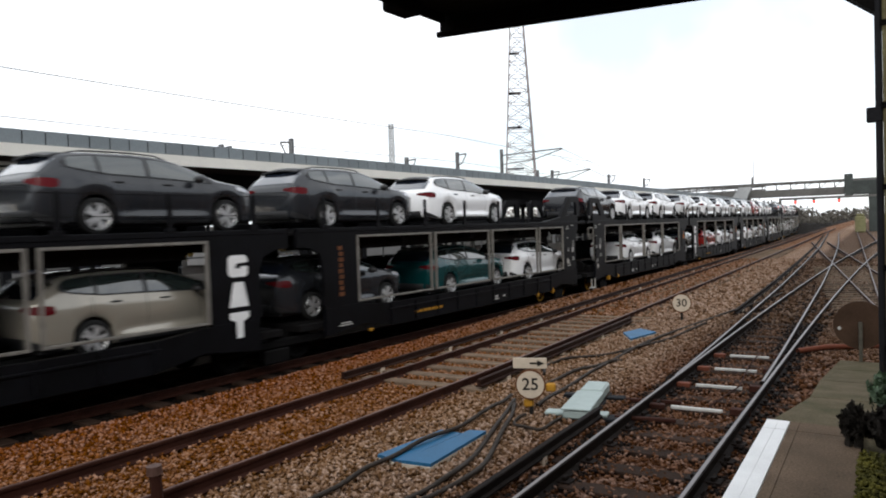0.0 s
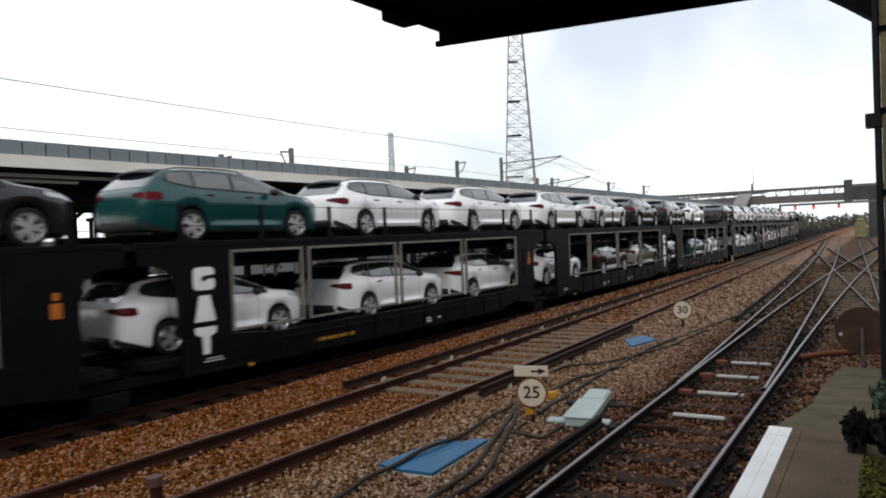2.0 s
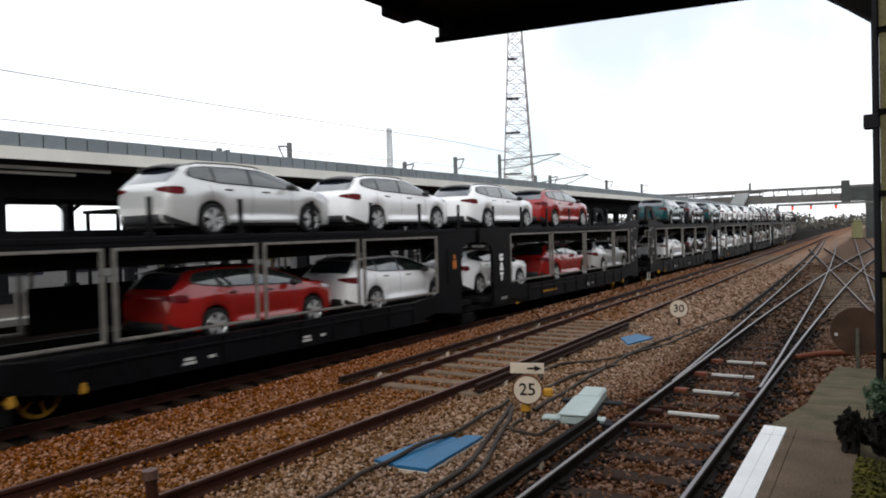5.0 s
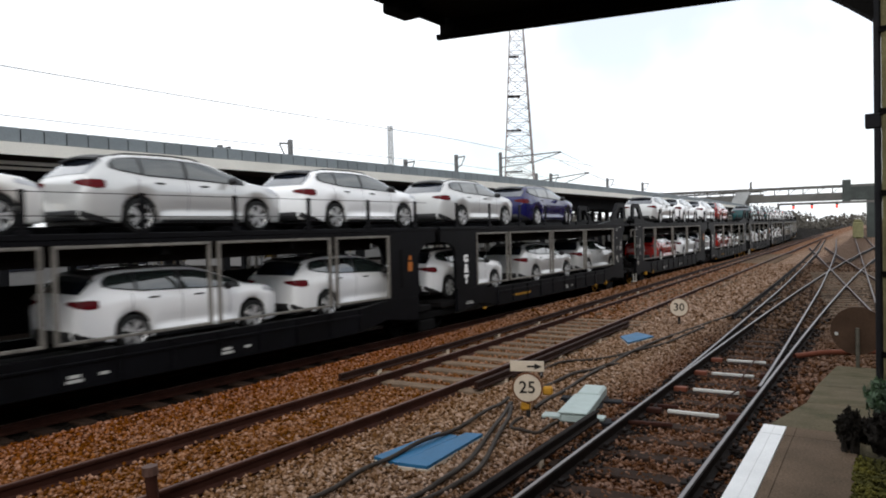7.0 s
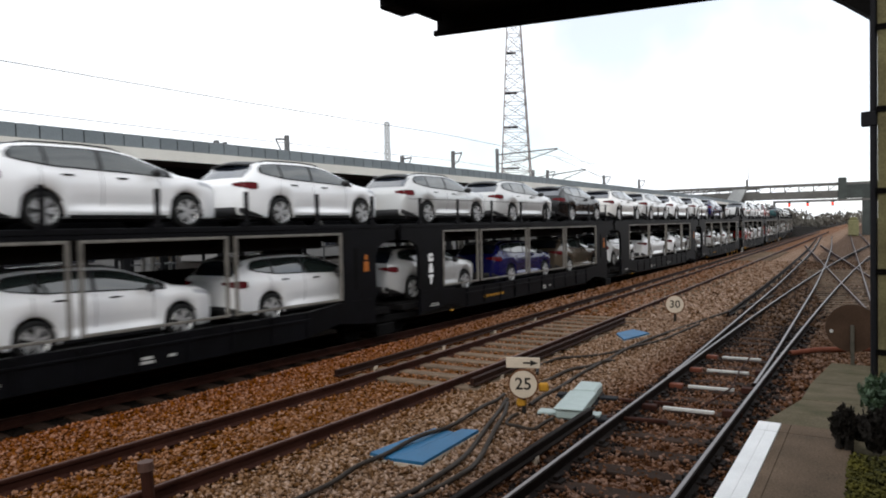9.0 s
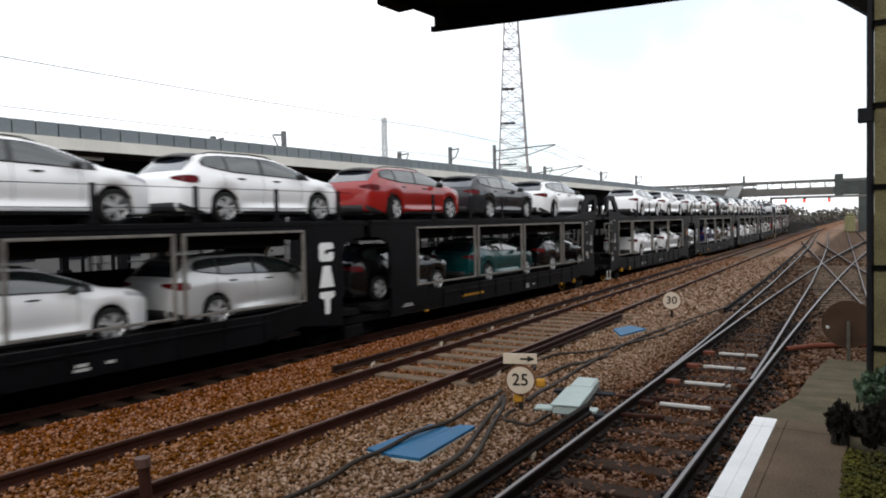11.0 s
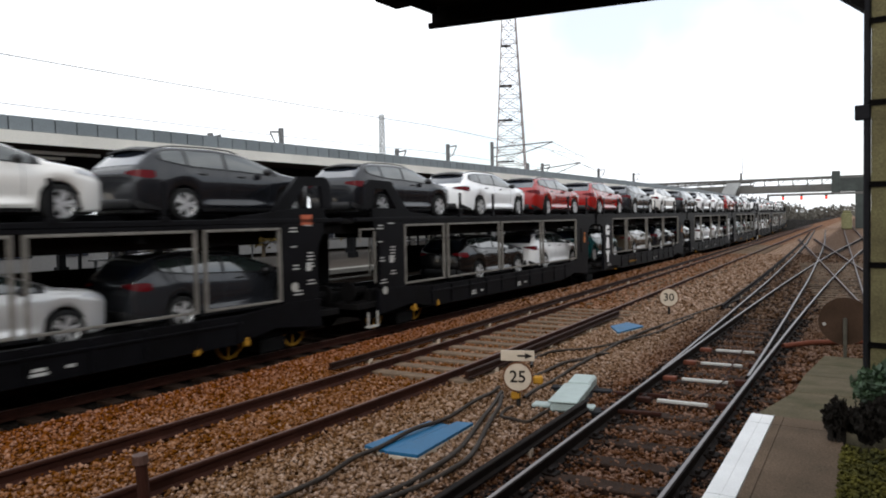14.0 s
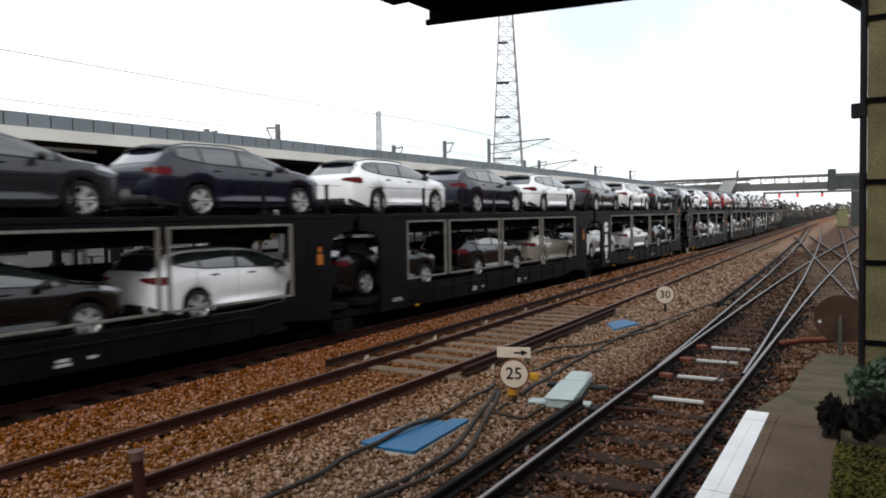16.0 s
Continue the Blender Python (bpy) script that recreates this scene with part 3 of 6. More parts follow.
sleepers(main, lambda y: train_line(y)[0].x, -2, 40, 0.65, 1.25, M["timber"], z=DIP - 0.15)


def rail_chairs(root, fx, y0, y1, pitch, offs):
    """Cast chairs that hold the rails on their timbers."""
    first = None
    y = y0
    while y < y1:
        for off in offs:
            m = pose(fx(y) + off, y, -0.143)
            if first is None:
                first = part("rail_chair", boxes((-0.17, 0.17, -0.08, 0.08, 0.0, 0.025), (-0.12, -0.072, -0.05, 0.05, 0.025, 0.065), (0.072, 0.12, -0.05, 0.05, 0.025, 0.065), bevel=0.006), M["iron"], root)
                first.matrix_basis = m
            else:
                share("rail_chair", first, root, m)
        y += pitch


def railside_spot(fx, offs, y0, y1):
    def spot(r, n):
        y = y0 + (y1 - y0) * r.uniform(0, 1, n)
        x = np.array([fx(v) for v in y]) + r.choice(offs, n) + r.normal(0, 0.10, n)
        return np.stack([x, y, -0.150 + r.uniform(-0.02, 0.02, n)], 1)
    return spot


scatter("oily_stones", 3600, 0.034, railside_spot(straight_x, (-0.85, -0.78, -0.5, 0.80), 4, 22), M["iron"], "black stones beside the turnout rails", "ballast")
scatter("oily_stones", 7000, 0.050, railside_spot(branch_x, (-0.95, -0.75, -0.55, 0.5, 0.75), 15, 50), M["iron"], "black stones beside the branch rails", "ballast")
rail_chairs(near, straight_x, 3.2, 22, 0.68, (-0.655, 0.64))


def conductor(fx, y0, y1, off, label, mat="conductor"):
    ob = tagged(link("conductor_rail", sweep(COND, along(fx, y0, y1, off, 0.0)), M[mat]), label, "conductor rail", "conductor rails")
    stand = None
    y = y0 + 1
    while y < min(y1, 40):
        dx = (fx(y + 0.1) - fx(y - 0.1)) / 0.2
        m = pose(fx(y) + off, y, -0.08, 0, 0, math.degrees(-math.atan(dx)))
        if stand is None:
            stand = part("insulator", boxes((-0.06, 0.06, -0.06, 0.06, -0.12, 0.02), bevel=0.01), M["sign_face"], ob)
            stand.matrix_basis = m
        else:
            share("insulator", stand, ob, m)
        y += 2.4
    return ob


conductor(middle_x, 9.2, 150, -1.32, "dark brown conductor rail beside the middle track")
conductor(middle_x, 9.6, 17.6, 1.08, "short rusty conductor rail ending beside the verge")
conductor(straight_x, -6, 8.9, -1.02, "black conductor rail beside the turnout", "iron")
conductor(branch_x, 20, 100, -1.0, "black conductor rail beside the branch rails", "iron")


# ---- car ----
TOP = [(-0.99, 0.60), (-0.985, 0.76), (-0.965, 0.95), (-0.90, 1.03), (-0.65, 1.27), (-0.52, 1.375), (-0.38, 1.418), (0.0, 1.447), (0.8, 1.46), (1.35, 1.435), (1.70, 1.37), (2.15, 1.19), (2.58, 1.01), (2.85, 0.975), (3.15, 0.935), (3.38, 0.87), (3.52, 0.78), (3.59, 0.66), (3.62, 0.50)]
BELT = [(-0.99, 0.56), (-0.98, 0.72), (-0.955, 0.89), (-0.88, 0.975), (0.0, 1.0), (1.35, 0.955), (2.4, 0.925), (2.85, 0.915), (3.15, 0.88), (3.38, 0.81), (3.52, 0.71), (3.59, 0.59), (3.62, 0.44)]
WIDE = [(-0.99, 0.66), (-0.97, 0.74), (-0.88, 0.82), (-0.6, 0.875), (-0.2, 0.897), (0.2, 0.897), (0.55, 0.878), (1.4, 0.872), (2.1, 0.876), (2.5, 0.893), (2.8, 0.888), (3.15, 0.855), (3.38, 0.78), (3.53, 0.66), (3.62, 0.46)]
ROOF = [(-0.99, 0.54), (-0.94, 0.66), (-0.55, 0.60), (0.0, 0.635), (1.0, 0.65), (1.70, 0.63), (2.15, 0.68), (2.58, 0.745), (3.15, 0.71), (3.4, 0.62), (3.62, 0.38)]


def under(y):
    z = lerp([(-0.99, 0.34), (-0.94, 0.26), (-0.6, 0.22), (-0.4, 0.20), (3.1, 0.19), (3.4, 0.19), (3.62, 0.24)], y)
    for c in (0.0, 2.7):
        if abs(y - c) < 0.375:
            z = max(z, 0.315 + math.sqrt(0.375 ** 2 - (y - c) ** 2))
    return z


def skin(y, u):
    """A point of the car's half shell at y; u runs from the sill (0) by waist (1), belt (2) and roof edge (3) to the roof's middle (4)."""
    z0, zb, zt, w, wr = under(y), lerp(BELT, y), lerp(TOP, y), lerp(WIDE, y), lerp(ROOF, y)
    zm = z0 + (zb - z0) * 0.5
    ring = [(w * 0.955, z0), (w * 1.0, min(max(zm, 0.70), zb - 0.02)), (w * 0.94, zb), (wr, zb + (zt - zb) * 0.89), (0.0, zt)]
    i = min(3, int(u))
    f = u - i
    a, b = ring[i], ring[i + 1]
    x, z = a[0] + (b[0] - a[0]) * f, a[1] + (b[1] - a[1]) * f
    if i == 1:
        x += 0.016 * math.sin(f * math.pi)
    if i == 2:
        x += 0.03 * math.sin(f * math.pi)
    if i == 3:
        z += (zt - a[1]) * 0.42 * math.sin(f * math.pi) * (1 - f * 0.3)
    if i == 0:
        door = max(0.0, min(1.0, (y - 0.40) / 0.2, (2.30 - y) / 0.2))
        x += 0.012 * math.sin(f * math.pi) + door * (0.034 * math.exp(-((f - 0.22) / 0.10) ** 2) - 0.042 * math.exp(-((f - 0.50) / 0.17) ** 2))
    return Vector((x, y, z))


def half_width(y, z):
    """How far the shell reaches from the middle at y and height z."""
    best = 0.0
    for k in range(60):
        p, q = skin(y, k * 4 / 60), skin(y, (k + 1) * 4 / 60)
        if min(p.z, q.z) <= z <= max(p.z, q.z) and abs(q.z - p.z) > 1e-6:
            best = max(best, p.x + (q.x - p.x) * (z - p.z) / (q.z - p.z))
    return best


def rear_y(x, z):
    """Where the tail of the shell lies at x and height z."""
    a, b = -0.99, -0.6
    for _ in range(16):
        m = (a + b) / 2
        a, b = (a, m) if half_width(m, z) > x else (m, b)
    return b


def outward(y, u, d):
    e = 0.01
    a = skin(y + e, u) - skin(y - e, u)
    b = skin(y, min(3.999, u + 0.03)) - skin(y, max(0, u - 0.03))
    n = a.cross(b)
    if n.length < 1e-9:
        return skin(y, u)
    n.normalize()
    p = skin(y, u)
    if n.dot(Vector((p.x, 0, p.z - 0.7))) < 0:
        n = -n
    return p + n * d


def patch(ys, us, d, mirror):
    """A piece of skin laid d proud of the shell, closed at its rim. us: a function of y that gives the u values."""
    bm = bmesh.new()
    for sgn in mirror:
        rows = []
        for y in ys:
            rows.append([outward(y, u, d) for u in us(y)])
        g = [[bm.verts.new((p.x * sgn, p.y, p.z)) for p in r] for r in rows]
        for a, b in zip(g, g[1:]):
            for i in range(len(a) - 1):
                q = (a[i], b[i], b[i + 1], a[i + 1])
                bm.faces.new(q if sgn > 0 else q[::-1])
    bmesh.ops.remove_doubles(bm, verts=bm.verts[:], dist=1e-4)
    return bm


def span(a, b, n):
    return [a + (b - a) * i / n for i in range(n + 1)]


def car_shell():
    ys = sorted(set([-0.99, -0.985, -0.975, -0.965, -0.94, -0.90, -0.85, -0.78, -0.70, -0.64, -0.58, -0.52, -0.46, -0.40] + [round(-0.375 + 0.05 * i, 3) for i in range(16)] + [0.376, 0.6, 0.8, 1.0, 1.2, 1.4, 1.6, 1.75, 1.9, 2.05, 2.2, 2.32]
                    + [round(2.325 + 0.05 * i, 3) for i in range(16)] + [3.08, 3.15, 3.2, 3.3, 3.42, 3.5, 3.55, 3.6, 3.62]))
    us = [0, 0.10, 0.18, 0.24, 0.30, 0.36, 0.44, 0.55, 0.75, 1, 1.25, 1.5, 1.75, 2, 2.33, 2.66, 3, 3.15, 3.35, 3.6, 4]
    bm = bmesh.new()
    rows = []
    for y in ys:
        half = [skin(y, u) for u in us]
        ring = [(0.0, y, half[0].z + 0.0)] + [(p.x, p.y, p.z) for p in half] + [(-p.x, p.y, p.z) for p in half[-2::-1]]
        rows.append([bm.verts.new(p) for p in ring])
    n = len(rows[0])
    for a, b in zip(rows, rows[1:]):
        for i in range(n):
            bm.faces.new((a[i], a[(i + 1) % n], b[(i + 1) % n], b[i]))
    bm.faces.new(rows[0][::-1])
    bm.faces.new(rows[-1])
    bmesh.ops.recalc_face_normals(bm, faces=bm.faces[:])
    return bm


def lathe(profile, n, side=1.0):
    bm = bmesh.new()
    rings = [[bm.verts.new((x * side, r * math.cos(t), r * math.sin(t))) for t in (2 * math.pi * i / n for i in range(n))] for x, r in profile]
    for a, b in zip(rings, rings[1:]):
        for i in range(n):
            bm.faces.new((a[i], a[(i + 1) % n], b[(i + 1) % n], b[i]))
    bmesh.ops.recalc_face_normals(bm, faces=bm.faces[:])
    return bm


def rim_mesh():
    bm = lathe([(0.03, 0.222), (0.080, 0.236), (0.090, 0.228), (0.06, 0.202)], 24)
    for i in range(10):
        a = 2 * math.pi * i / 10 + (0.12 if i % 2 else -0.12)
        m = Matrix.Rotation(a, 4, "X")
        box(bm, 0.055, 0.084, -0.022, 0.022, 0.02, 0.212, 0.0, m)
    rod(bm, (0.04, 0, 0), (0.088, 0, 0), 0.05, 0.045, 10)
    return bm


class CarKit:
    """Meshes shared by all cars."""
    made = None


def build_car(paint, black_roof):
    car = empty("estate_car")
    k = CarKit.made

    def add(name, key, mat, label="", smooth=True, parent=None, m=None):
        if key in k:
            me = k[key]
            if key in ("body", "mirror_l", "mirror_r"):
                me = me.copy()
                me.materials.clear()
                me.materials.append(mat)
            o = new(name, me)
            o.parent = parent or car
        else:
            raise KeyError(key)
        if m:
            o.matrix_basis = m
        if label:
            tagged(o, label)
        return o
    add("body", "body", PAINT[paint])
    add("window_surround", "surround", M["trim"], "gloss black window surround")
    for key in ("pane_r1", "pane_r2", "pane_r3", "pane_l1", "pane_l2", "pane_l3"):
        add("side_window", key, M["glass"])
    add("windscreen", "windscreen", M["glass"])
    add("rear_window", "rear_window", M["rear_glass"])
    add("spoiler", "spoiler", M["trim"], "dark roof spoiler")
    add("roof_rail", "roof_rail_r", M["trim"])
    add("roof_rail", "roof_rail_l", M["trim"])
    add("tail_light", "tail_r", M["tail"], "red wrap-around tail lamp")
    add("tail_light", "tail_l", M["tail"], "red wrap-around tail lamp")
    add("headlight", "head_r", M["lamp_glass"])
    add("headlight", "head_l", M["lamp_glass"])
    add("rear_bumper_trim", "bumper", M["trim"], "black lower bumper trim")
    add("sill_trim", "sill_r", M["trim"])
    add("sill_trim", "sill_l", M["trim"])
    add("underbody", "underbody", M["trim"], "black underbody and wheel arches")
    add("door_mirror", "mirror_r", M["trim"])
    add("door_mirror", "mirror_l", M["trim"])
    tagged(add("door_seams", "seam", M["trim"]), kind="stuff")
    for key in ("handle_r_rear", "handle_r_front", "handle_l_rear", "handle_l_front"):
        add("door_handle", key, M["trim"])
    if black_roof:
        add("roof_panel", "roof", M["trim"], "black contrast roof")
    for x in (0.80, -0.80):
        for y in (0.0, 2.7):
            w = add("wheel", "tyre", M["tyre"], m=pose(x, y, 0.318, 0, 0, 0 if x > 0 else 180))
            add("rim", "rim", M["alloy"], parent=w)
    return car


def make_kit():
    k = {}

    def keep(key, bm, mat, smooth=True):
        me = bpy.data.meshes.new(key)
        bm.to_mesh(me)
        bm.free()
        me.materials.append(mat)
        me.polygons.foreach_set("use_smooth", [smooth] * len(me.polygons))
        k[key] = me
    keep("body", car_shell(), PAINT["white"])
    glass_low = [(-0.50, 2.50), (-0.36, 2.34), (-0.05, 2.19), (0.20, 2.12), (2.4, 2.10)]
    glass_high = [(-0.50, 2.62), (-0.38, 2.84), (0.0, 2.87), (1.5, 2.87), (2.4, 2.84)]
    keep("surround", patch(span(-0.50, 2.40, 30), lambda y: span(lerp(glass_low, y) - 0.04, lerp(glass_high, y) + 0.05, 6), 0.005, (1, -1)), M["trim"])
    for i, (a, b) in enumerate(((-0.43, 0.06), (0.12, 0.98), (1.06, 2.24)), 1):
        for sd, sgn in (("r", 1), ("l", -1)):
            keep("pane_%s%d" % (sd, i), patch(span(a, b, 8), lambda y: span(lerp(glass_low, y) + 0.02, lerp(glass_high, y) - 0.01, 5), 0.010, (sgn,)), M["glass"])
    keep("windscreen", patch(span(1.80, 2.56, 6), lambda y: span(3.08, 4.0, 5), 0.006, (1, -1)), M["glass"])
    keep("rear_window", patch(span(-0.885, -0.56, 7), lambda y: span(2.90, 4.0, 7), 0.007, (1, -1)), M["rear_glass"])
    b = bmesh.new()
    rows = []
    for x in span(-0.56, 0.56, 8):
        q = (x / 0.56) ** 2
        rows.append([b.verts.new((x, yy + 0.05 * q, zz - 0.045 * q)) for yy, zz in ((-0.36, 1.432), (-0.52, 1.425), (-0.70, 1.375), (-0.705, 1.345), (-0.52, 1.35))])
    for ra, rb in zip(rows, rows[1:]):
        for c in range(5):
            b.faces.new((ra[c], rb[c], rb[(c + 1) % 5], ra[(c + 1) % 5]))
    b.faces.new(rows[0][::-1])
    b.faces.new(rows[-1])
    bmesh.ops.recalc_face_normals(b, faces=b.faces[:])
    keep("spoiler", b, M["trim"], False)
    for sd, sgn in (("r", 1), ("l", -1)):
        pts = [outward(yy, 3.12, 0.03 if -0.2 < yy < 1.4 else 0.0) for yy in span(-0.36, 1.56, 8)]
        b = tube([(p.x * sgn, p.y, p.z) for p in pts], 0.015, 6)
        keep("roof_rail_" + sd, b, M["trim"])
    keep("roof", patch(span(-0.46, 1.76, 8), lambda y: span(3.02, 4.0, 5), 0.004, (1, -1)), M["trim"])
    for sd, sgn in (("r", 1), ("l", -1)):
        b = bmesh.new()
        rows = []
        for y, lo, hi in ((-0.63, 0.83, 0.915), (-0.66, 0.80, 0.935), (-0.75, 0.79, 0.945), (-0.85, 0.80, 0.945)):
            rows.append([b.verts.new((sgn * (half_width(y, z) + 0.012), y, z)) for z in span(lo, hi, 3)])
        for f, lo, hi in ((0.97, 0.815, 0.942), (0.88, 0.835, 0.938), (0.75, 0.855, 0.93), (0.60, 0.875, 0.92)):
            row = []
            for z in span(lo, hi, 3):
                x = half_width(-0.90, z) * f
                row.append(b.verts.new((sgn * x, rear_y(x, z) - 0.012, z)))
            rows.append(row)
        for ra, rb in zip(rows, rows[1:]):
            for c in range(3):
                b.faces.new((ra[c], ra[c + 1], rb[c + 1], rb[c]) if sgn > 0 else (ra[c], rb[c], rb[c + 1], ra[c + 1]))
        keep("tail_" + sd, b, M["tail"])
        keep("head_" + sd, patch([2.98, 3.1, 3.25, 3.4, 3.52], lambda y: span(1.55, 1.98, 3), 0.010, (sgn,)), M["lamp_glass"])
        b = bmesh.new()
        bmesh.ops.create_icosphere(b, subdivisions=2, radius=1.0)
        b.transform(Matrix.Translation((sgn * 0.985, 1.98, 1.0)) @ Matrix.Diagonal((0.115, 0.085, 0.078, 1)))
        keep("mirror_" + sd, b, PAINT["white"])
        for door, y in (("_rear", 0.42), ("_front", 1.40)):
            b = bmesh.new()
            p = outward(y, 1.72, 0.012)
            box(b, sgn * p.x - 0.014, sgn * p.x + 0.014, y - 0.10, y + 0.10, p.z - 0.014, p.z + 0.014, 0.006)
            keep("handle_" + sd + door, b, M["trim"])
    keep("bumper", patch([-0.985, -0.96, -0.92, -0.85, -0.7, -0.5], lambda y: span(0.0, lerp([(-0.985, 0.30), (-0.5, 0.06)], y), 2), 0.006, (1, -1)), M["trim"])
    b = boxes((-0.58, 0.58, -1.002, -0.86, 0.24, 0.43), bevel=0.015)
    me = k["bumper"]
    bb = bmesh.new()
    bb.from_mesh(me)
    merge(bb, b)
    keep("bumper", bb, M["trim"])
    keep("sill_r", patch(span(0.42, 2.28, 6), lambda y: [0.0, 0.12], 0.004, (1,)), M["trim"])
    keep("sill_l", patch(span(0.42, 2.28, 6), lambda y: [0.0, 0.12], 0.004, (-1,)), M["trim"])
    b = boxes((-0.74, 0.74, -0.85, 3.35, 0.15, 0.27), (-0.50, 0.50, -0.6, 3.3, 0.25, 0.72), bevel=0.03)
    for sgn in (1, -1):
        for c in (0.0, 2.7):
            ring = [(c + 0.368 * math.cos(t), 0.315 + 0.368 * math.sin(t)) for t in span(-0.25, math.pi + 0.25, 14)]
            ra = [b.verts.new((sgn * 0.48, y, z)) for y, z in ring]
            rb = [b.verts.new((sgn * 0.845, y, z)) for y, z in ring]
            for q in range(len(ring) - 1):
                b.faces.new((ra[q], ra[q + 1], rb[q + 1], rb[q]))
    keep("underbody", b, M["trim"], False)
    b = bmesh.new()
    for y in (-0.02, 1.02, 2.12):
        pb = patch([y - 0.005, y + 0.005], lambda q: span(0.12, 2.02, 6), 0.003, (1, -1))
        merge(b, pb)
    keep("seam", b, M["trim"])
    keep("tyre", lathe([(-0.11, 0.20), (-0.11, 0.29), (-0.08, 0.316), (0.06, 0.318), (0.085, 0.29), (0.085, 0.215), (0.02, 0.205), (0.02, 0.03)], 24), M["tyre"])
    keep("rim", rim_mesh(), M["alloy"], False)
    CarKit.made = k


make_kit()

# ---- wagon ----
PITCH = 15.8
FIRST = 26.65            # where the joint numbered 0 stands at the start
SIDE = 1.34              # half width of a wagon's body


def ahead(t):
    return 13.8 * t + 0.074 * t * t


def bar_cluster(bm, y, z, rows, side, length=0.24, h=0.035, gap=0.065):
    for i in range(rows):
        w = length * (0.7 + 0.3 * ((i * 37) % 10) / 10)
        box(bm, side - 0.004, side + 0.004, y - w / 2, y + w / 2, z - i * gap - h / 2, z - i * gap + h / 2)


def wagon_meshes():
    """Meshes of the wagon's parts, made once and shared."""
    W = {}

    def keep(key, bm, mat):
        me = bpy.data.meshes.new(key)
        bm.to_mesh(me)
        bm.free()
        me.materials.append(mat)
        W[key] = me
    L = PITCH
    # side sill, deepest between the bogies
    for sd, x in (("r", SIDE), ("l", -SIDE)):
        a, b = (x - 0.10, x) if x > 0 else (x, x + 0.10)
        keep("sill_" + sd, prism([(-0.95, 0.10), (-2.3, 0.24), (-3.4, 0.05), (-12.4, 0.05), (-13.5, 0.24), (-14.85, 0.10), (-14.85, 0.72), (-13.7, 0.72), (-12.6, 0.62), (-3.2, 0.62), (-2.1, 0.72), (-0.95, 0.72)], "x", a, b), M["wagon"])
        keep("rib_" + sd, boxes(*[(x - 0.03, x + 0.03, -3.3 - 1.02 * i - 0.03, -3.3 - 1.02 * i + 0.03, 0.10, 0.60) for i in range(10)],
                               (x - 0.03, x + 0.03, -12.6, -3.2, 0.44, 0.48), bevel=0.004), M["wagon"])
        # end panels with their joint side curved
        keep("front_panel_" + sd, prism([(-2.10, 0.721), (-0.98, 0.721), (-0.86, 0.80), (-0.92, 1.2), (-0.90, 1.7), (-0.80, 1.95), (-0.5, 2.08), (-0.12, 2.10), (-0.12, 2.40), (-2.10, 2.40)], "x", a, b), M["wagon"])
        keep("rear_panel_" + sd, prism([(-13.75, 0.721), (-14.82, 0.721), (-14.94, 0.80), (-14.88, 1.2), (-14.90, 1.7), (-15.0, 1.95), (-15.3, 2.08), (-15.68, 2.10), (-15.68, 2.40), (-13.75, 2.40)], "x", a, b), M["wagon"])
        keep("end_front_" + sd, prism([(-2.10, 0.721), (-1.1, 0.721), (-0.98, 0.80), (-1.05, 1.3), (-1.0, 1.9), (-0.80, 2.2), (-0.75, 2.74), (-1.6, 2.72), (-3.9, 2.485), (-3.9, 2.40), (-2.10, 2.40)], "x", a, b), M["wagon"])
        keep("end_rear_" + sd, prism([(-13.75, 0.721), (-14.7, 0.721), (-14.82, 0.80), (-14.75, 1.3), (-14.8, 1.9), (-15.0, 2.2), (-15.05, 2.74), (-14.2, 2.72), (-11.9, 2.485), (-11.9, 2.40), (-13.75, 2.40)], "x", a, b), M["wagon"])
        # folding arch of the upper deck's end
        for key, y0, d in (("arm_front_", -2.4, 1), ("arm_rear_", -13.4, -1)):
            bm = prism([(y0, 2.55), (y0 + d * 0.55, 2.62), (y0 + d * 1.05, 3.20), (y0 + d * 1.55, 3.22), (y0 + d * 1.62, 2.72), (y0 + d * 1.9, 2.70), (y0 + d * 1.85, 3.30), (y0 + d * 1.7, 3.42), (y0 + d * 0.85, 3.40)], "x", a - 0.02, b - 0.02)
            keep(key + sd, bm, M["wagon"])
        keep("top_rail_" + sd, boxes((a, b, -13.75, -2.10, 2.32, 2.40), (a - 0.01, b + 0.01, -15.66, -0.14, 2.404, 2.50 if x > 0 else 2.66), bevel=0.008), M["wagon"])
        # light frame round each opening
        for i, (p, q) in enumerate(((-13.73, -11.78), (-11.62, -8.50), (-8.34, -5.38), (-5.22, -2.12))):
            xo = x + (0.012 if x > 0 else -0.012)
            x0, x1 = min(x - 0.05, xo), max(x + 0.05, xo)
            if x < 0:
                x0, x1 = xo, x + 0.05
            else:
                x0, x1 = x - 0.05, xo
            zb = 0.76
            for key, p, q in (("frame_", p, q), ("turned_frame_", -15.85 - q, -15.85 - p)):
                keep("%s%s%d" % (key, sd, i), boxes((x0, x1, p, q, 2.262, 2.315), (x0, x1, p, q, zb, zb + 0.05), (x0, x1, p, p + 0.06, zb + 0.05, 2.262), (x0, x1, q - 0.06, q, zb + 0.05, 2.262), bevel=0.006), M["frame_grey"])
        # rail posts and wires beside the upper cars
        keep("post_" + sd, boxes((x - 0.03, x + 0.01, -0.05, 0.05, 2.48, 3.18), (x - 0.06, x + 0.02, -0.09, 0.09, 2.48, 2.56), bevel=0.006), M["wagon"])
        bm = bmesh.new()
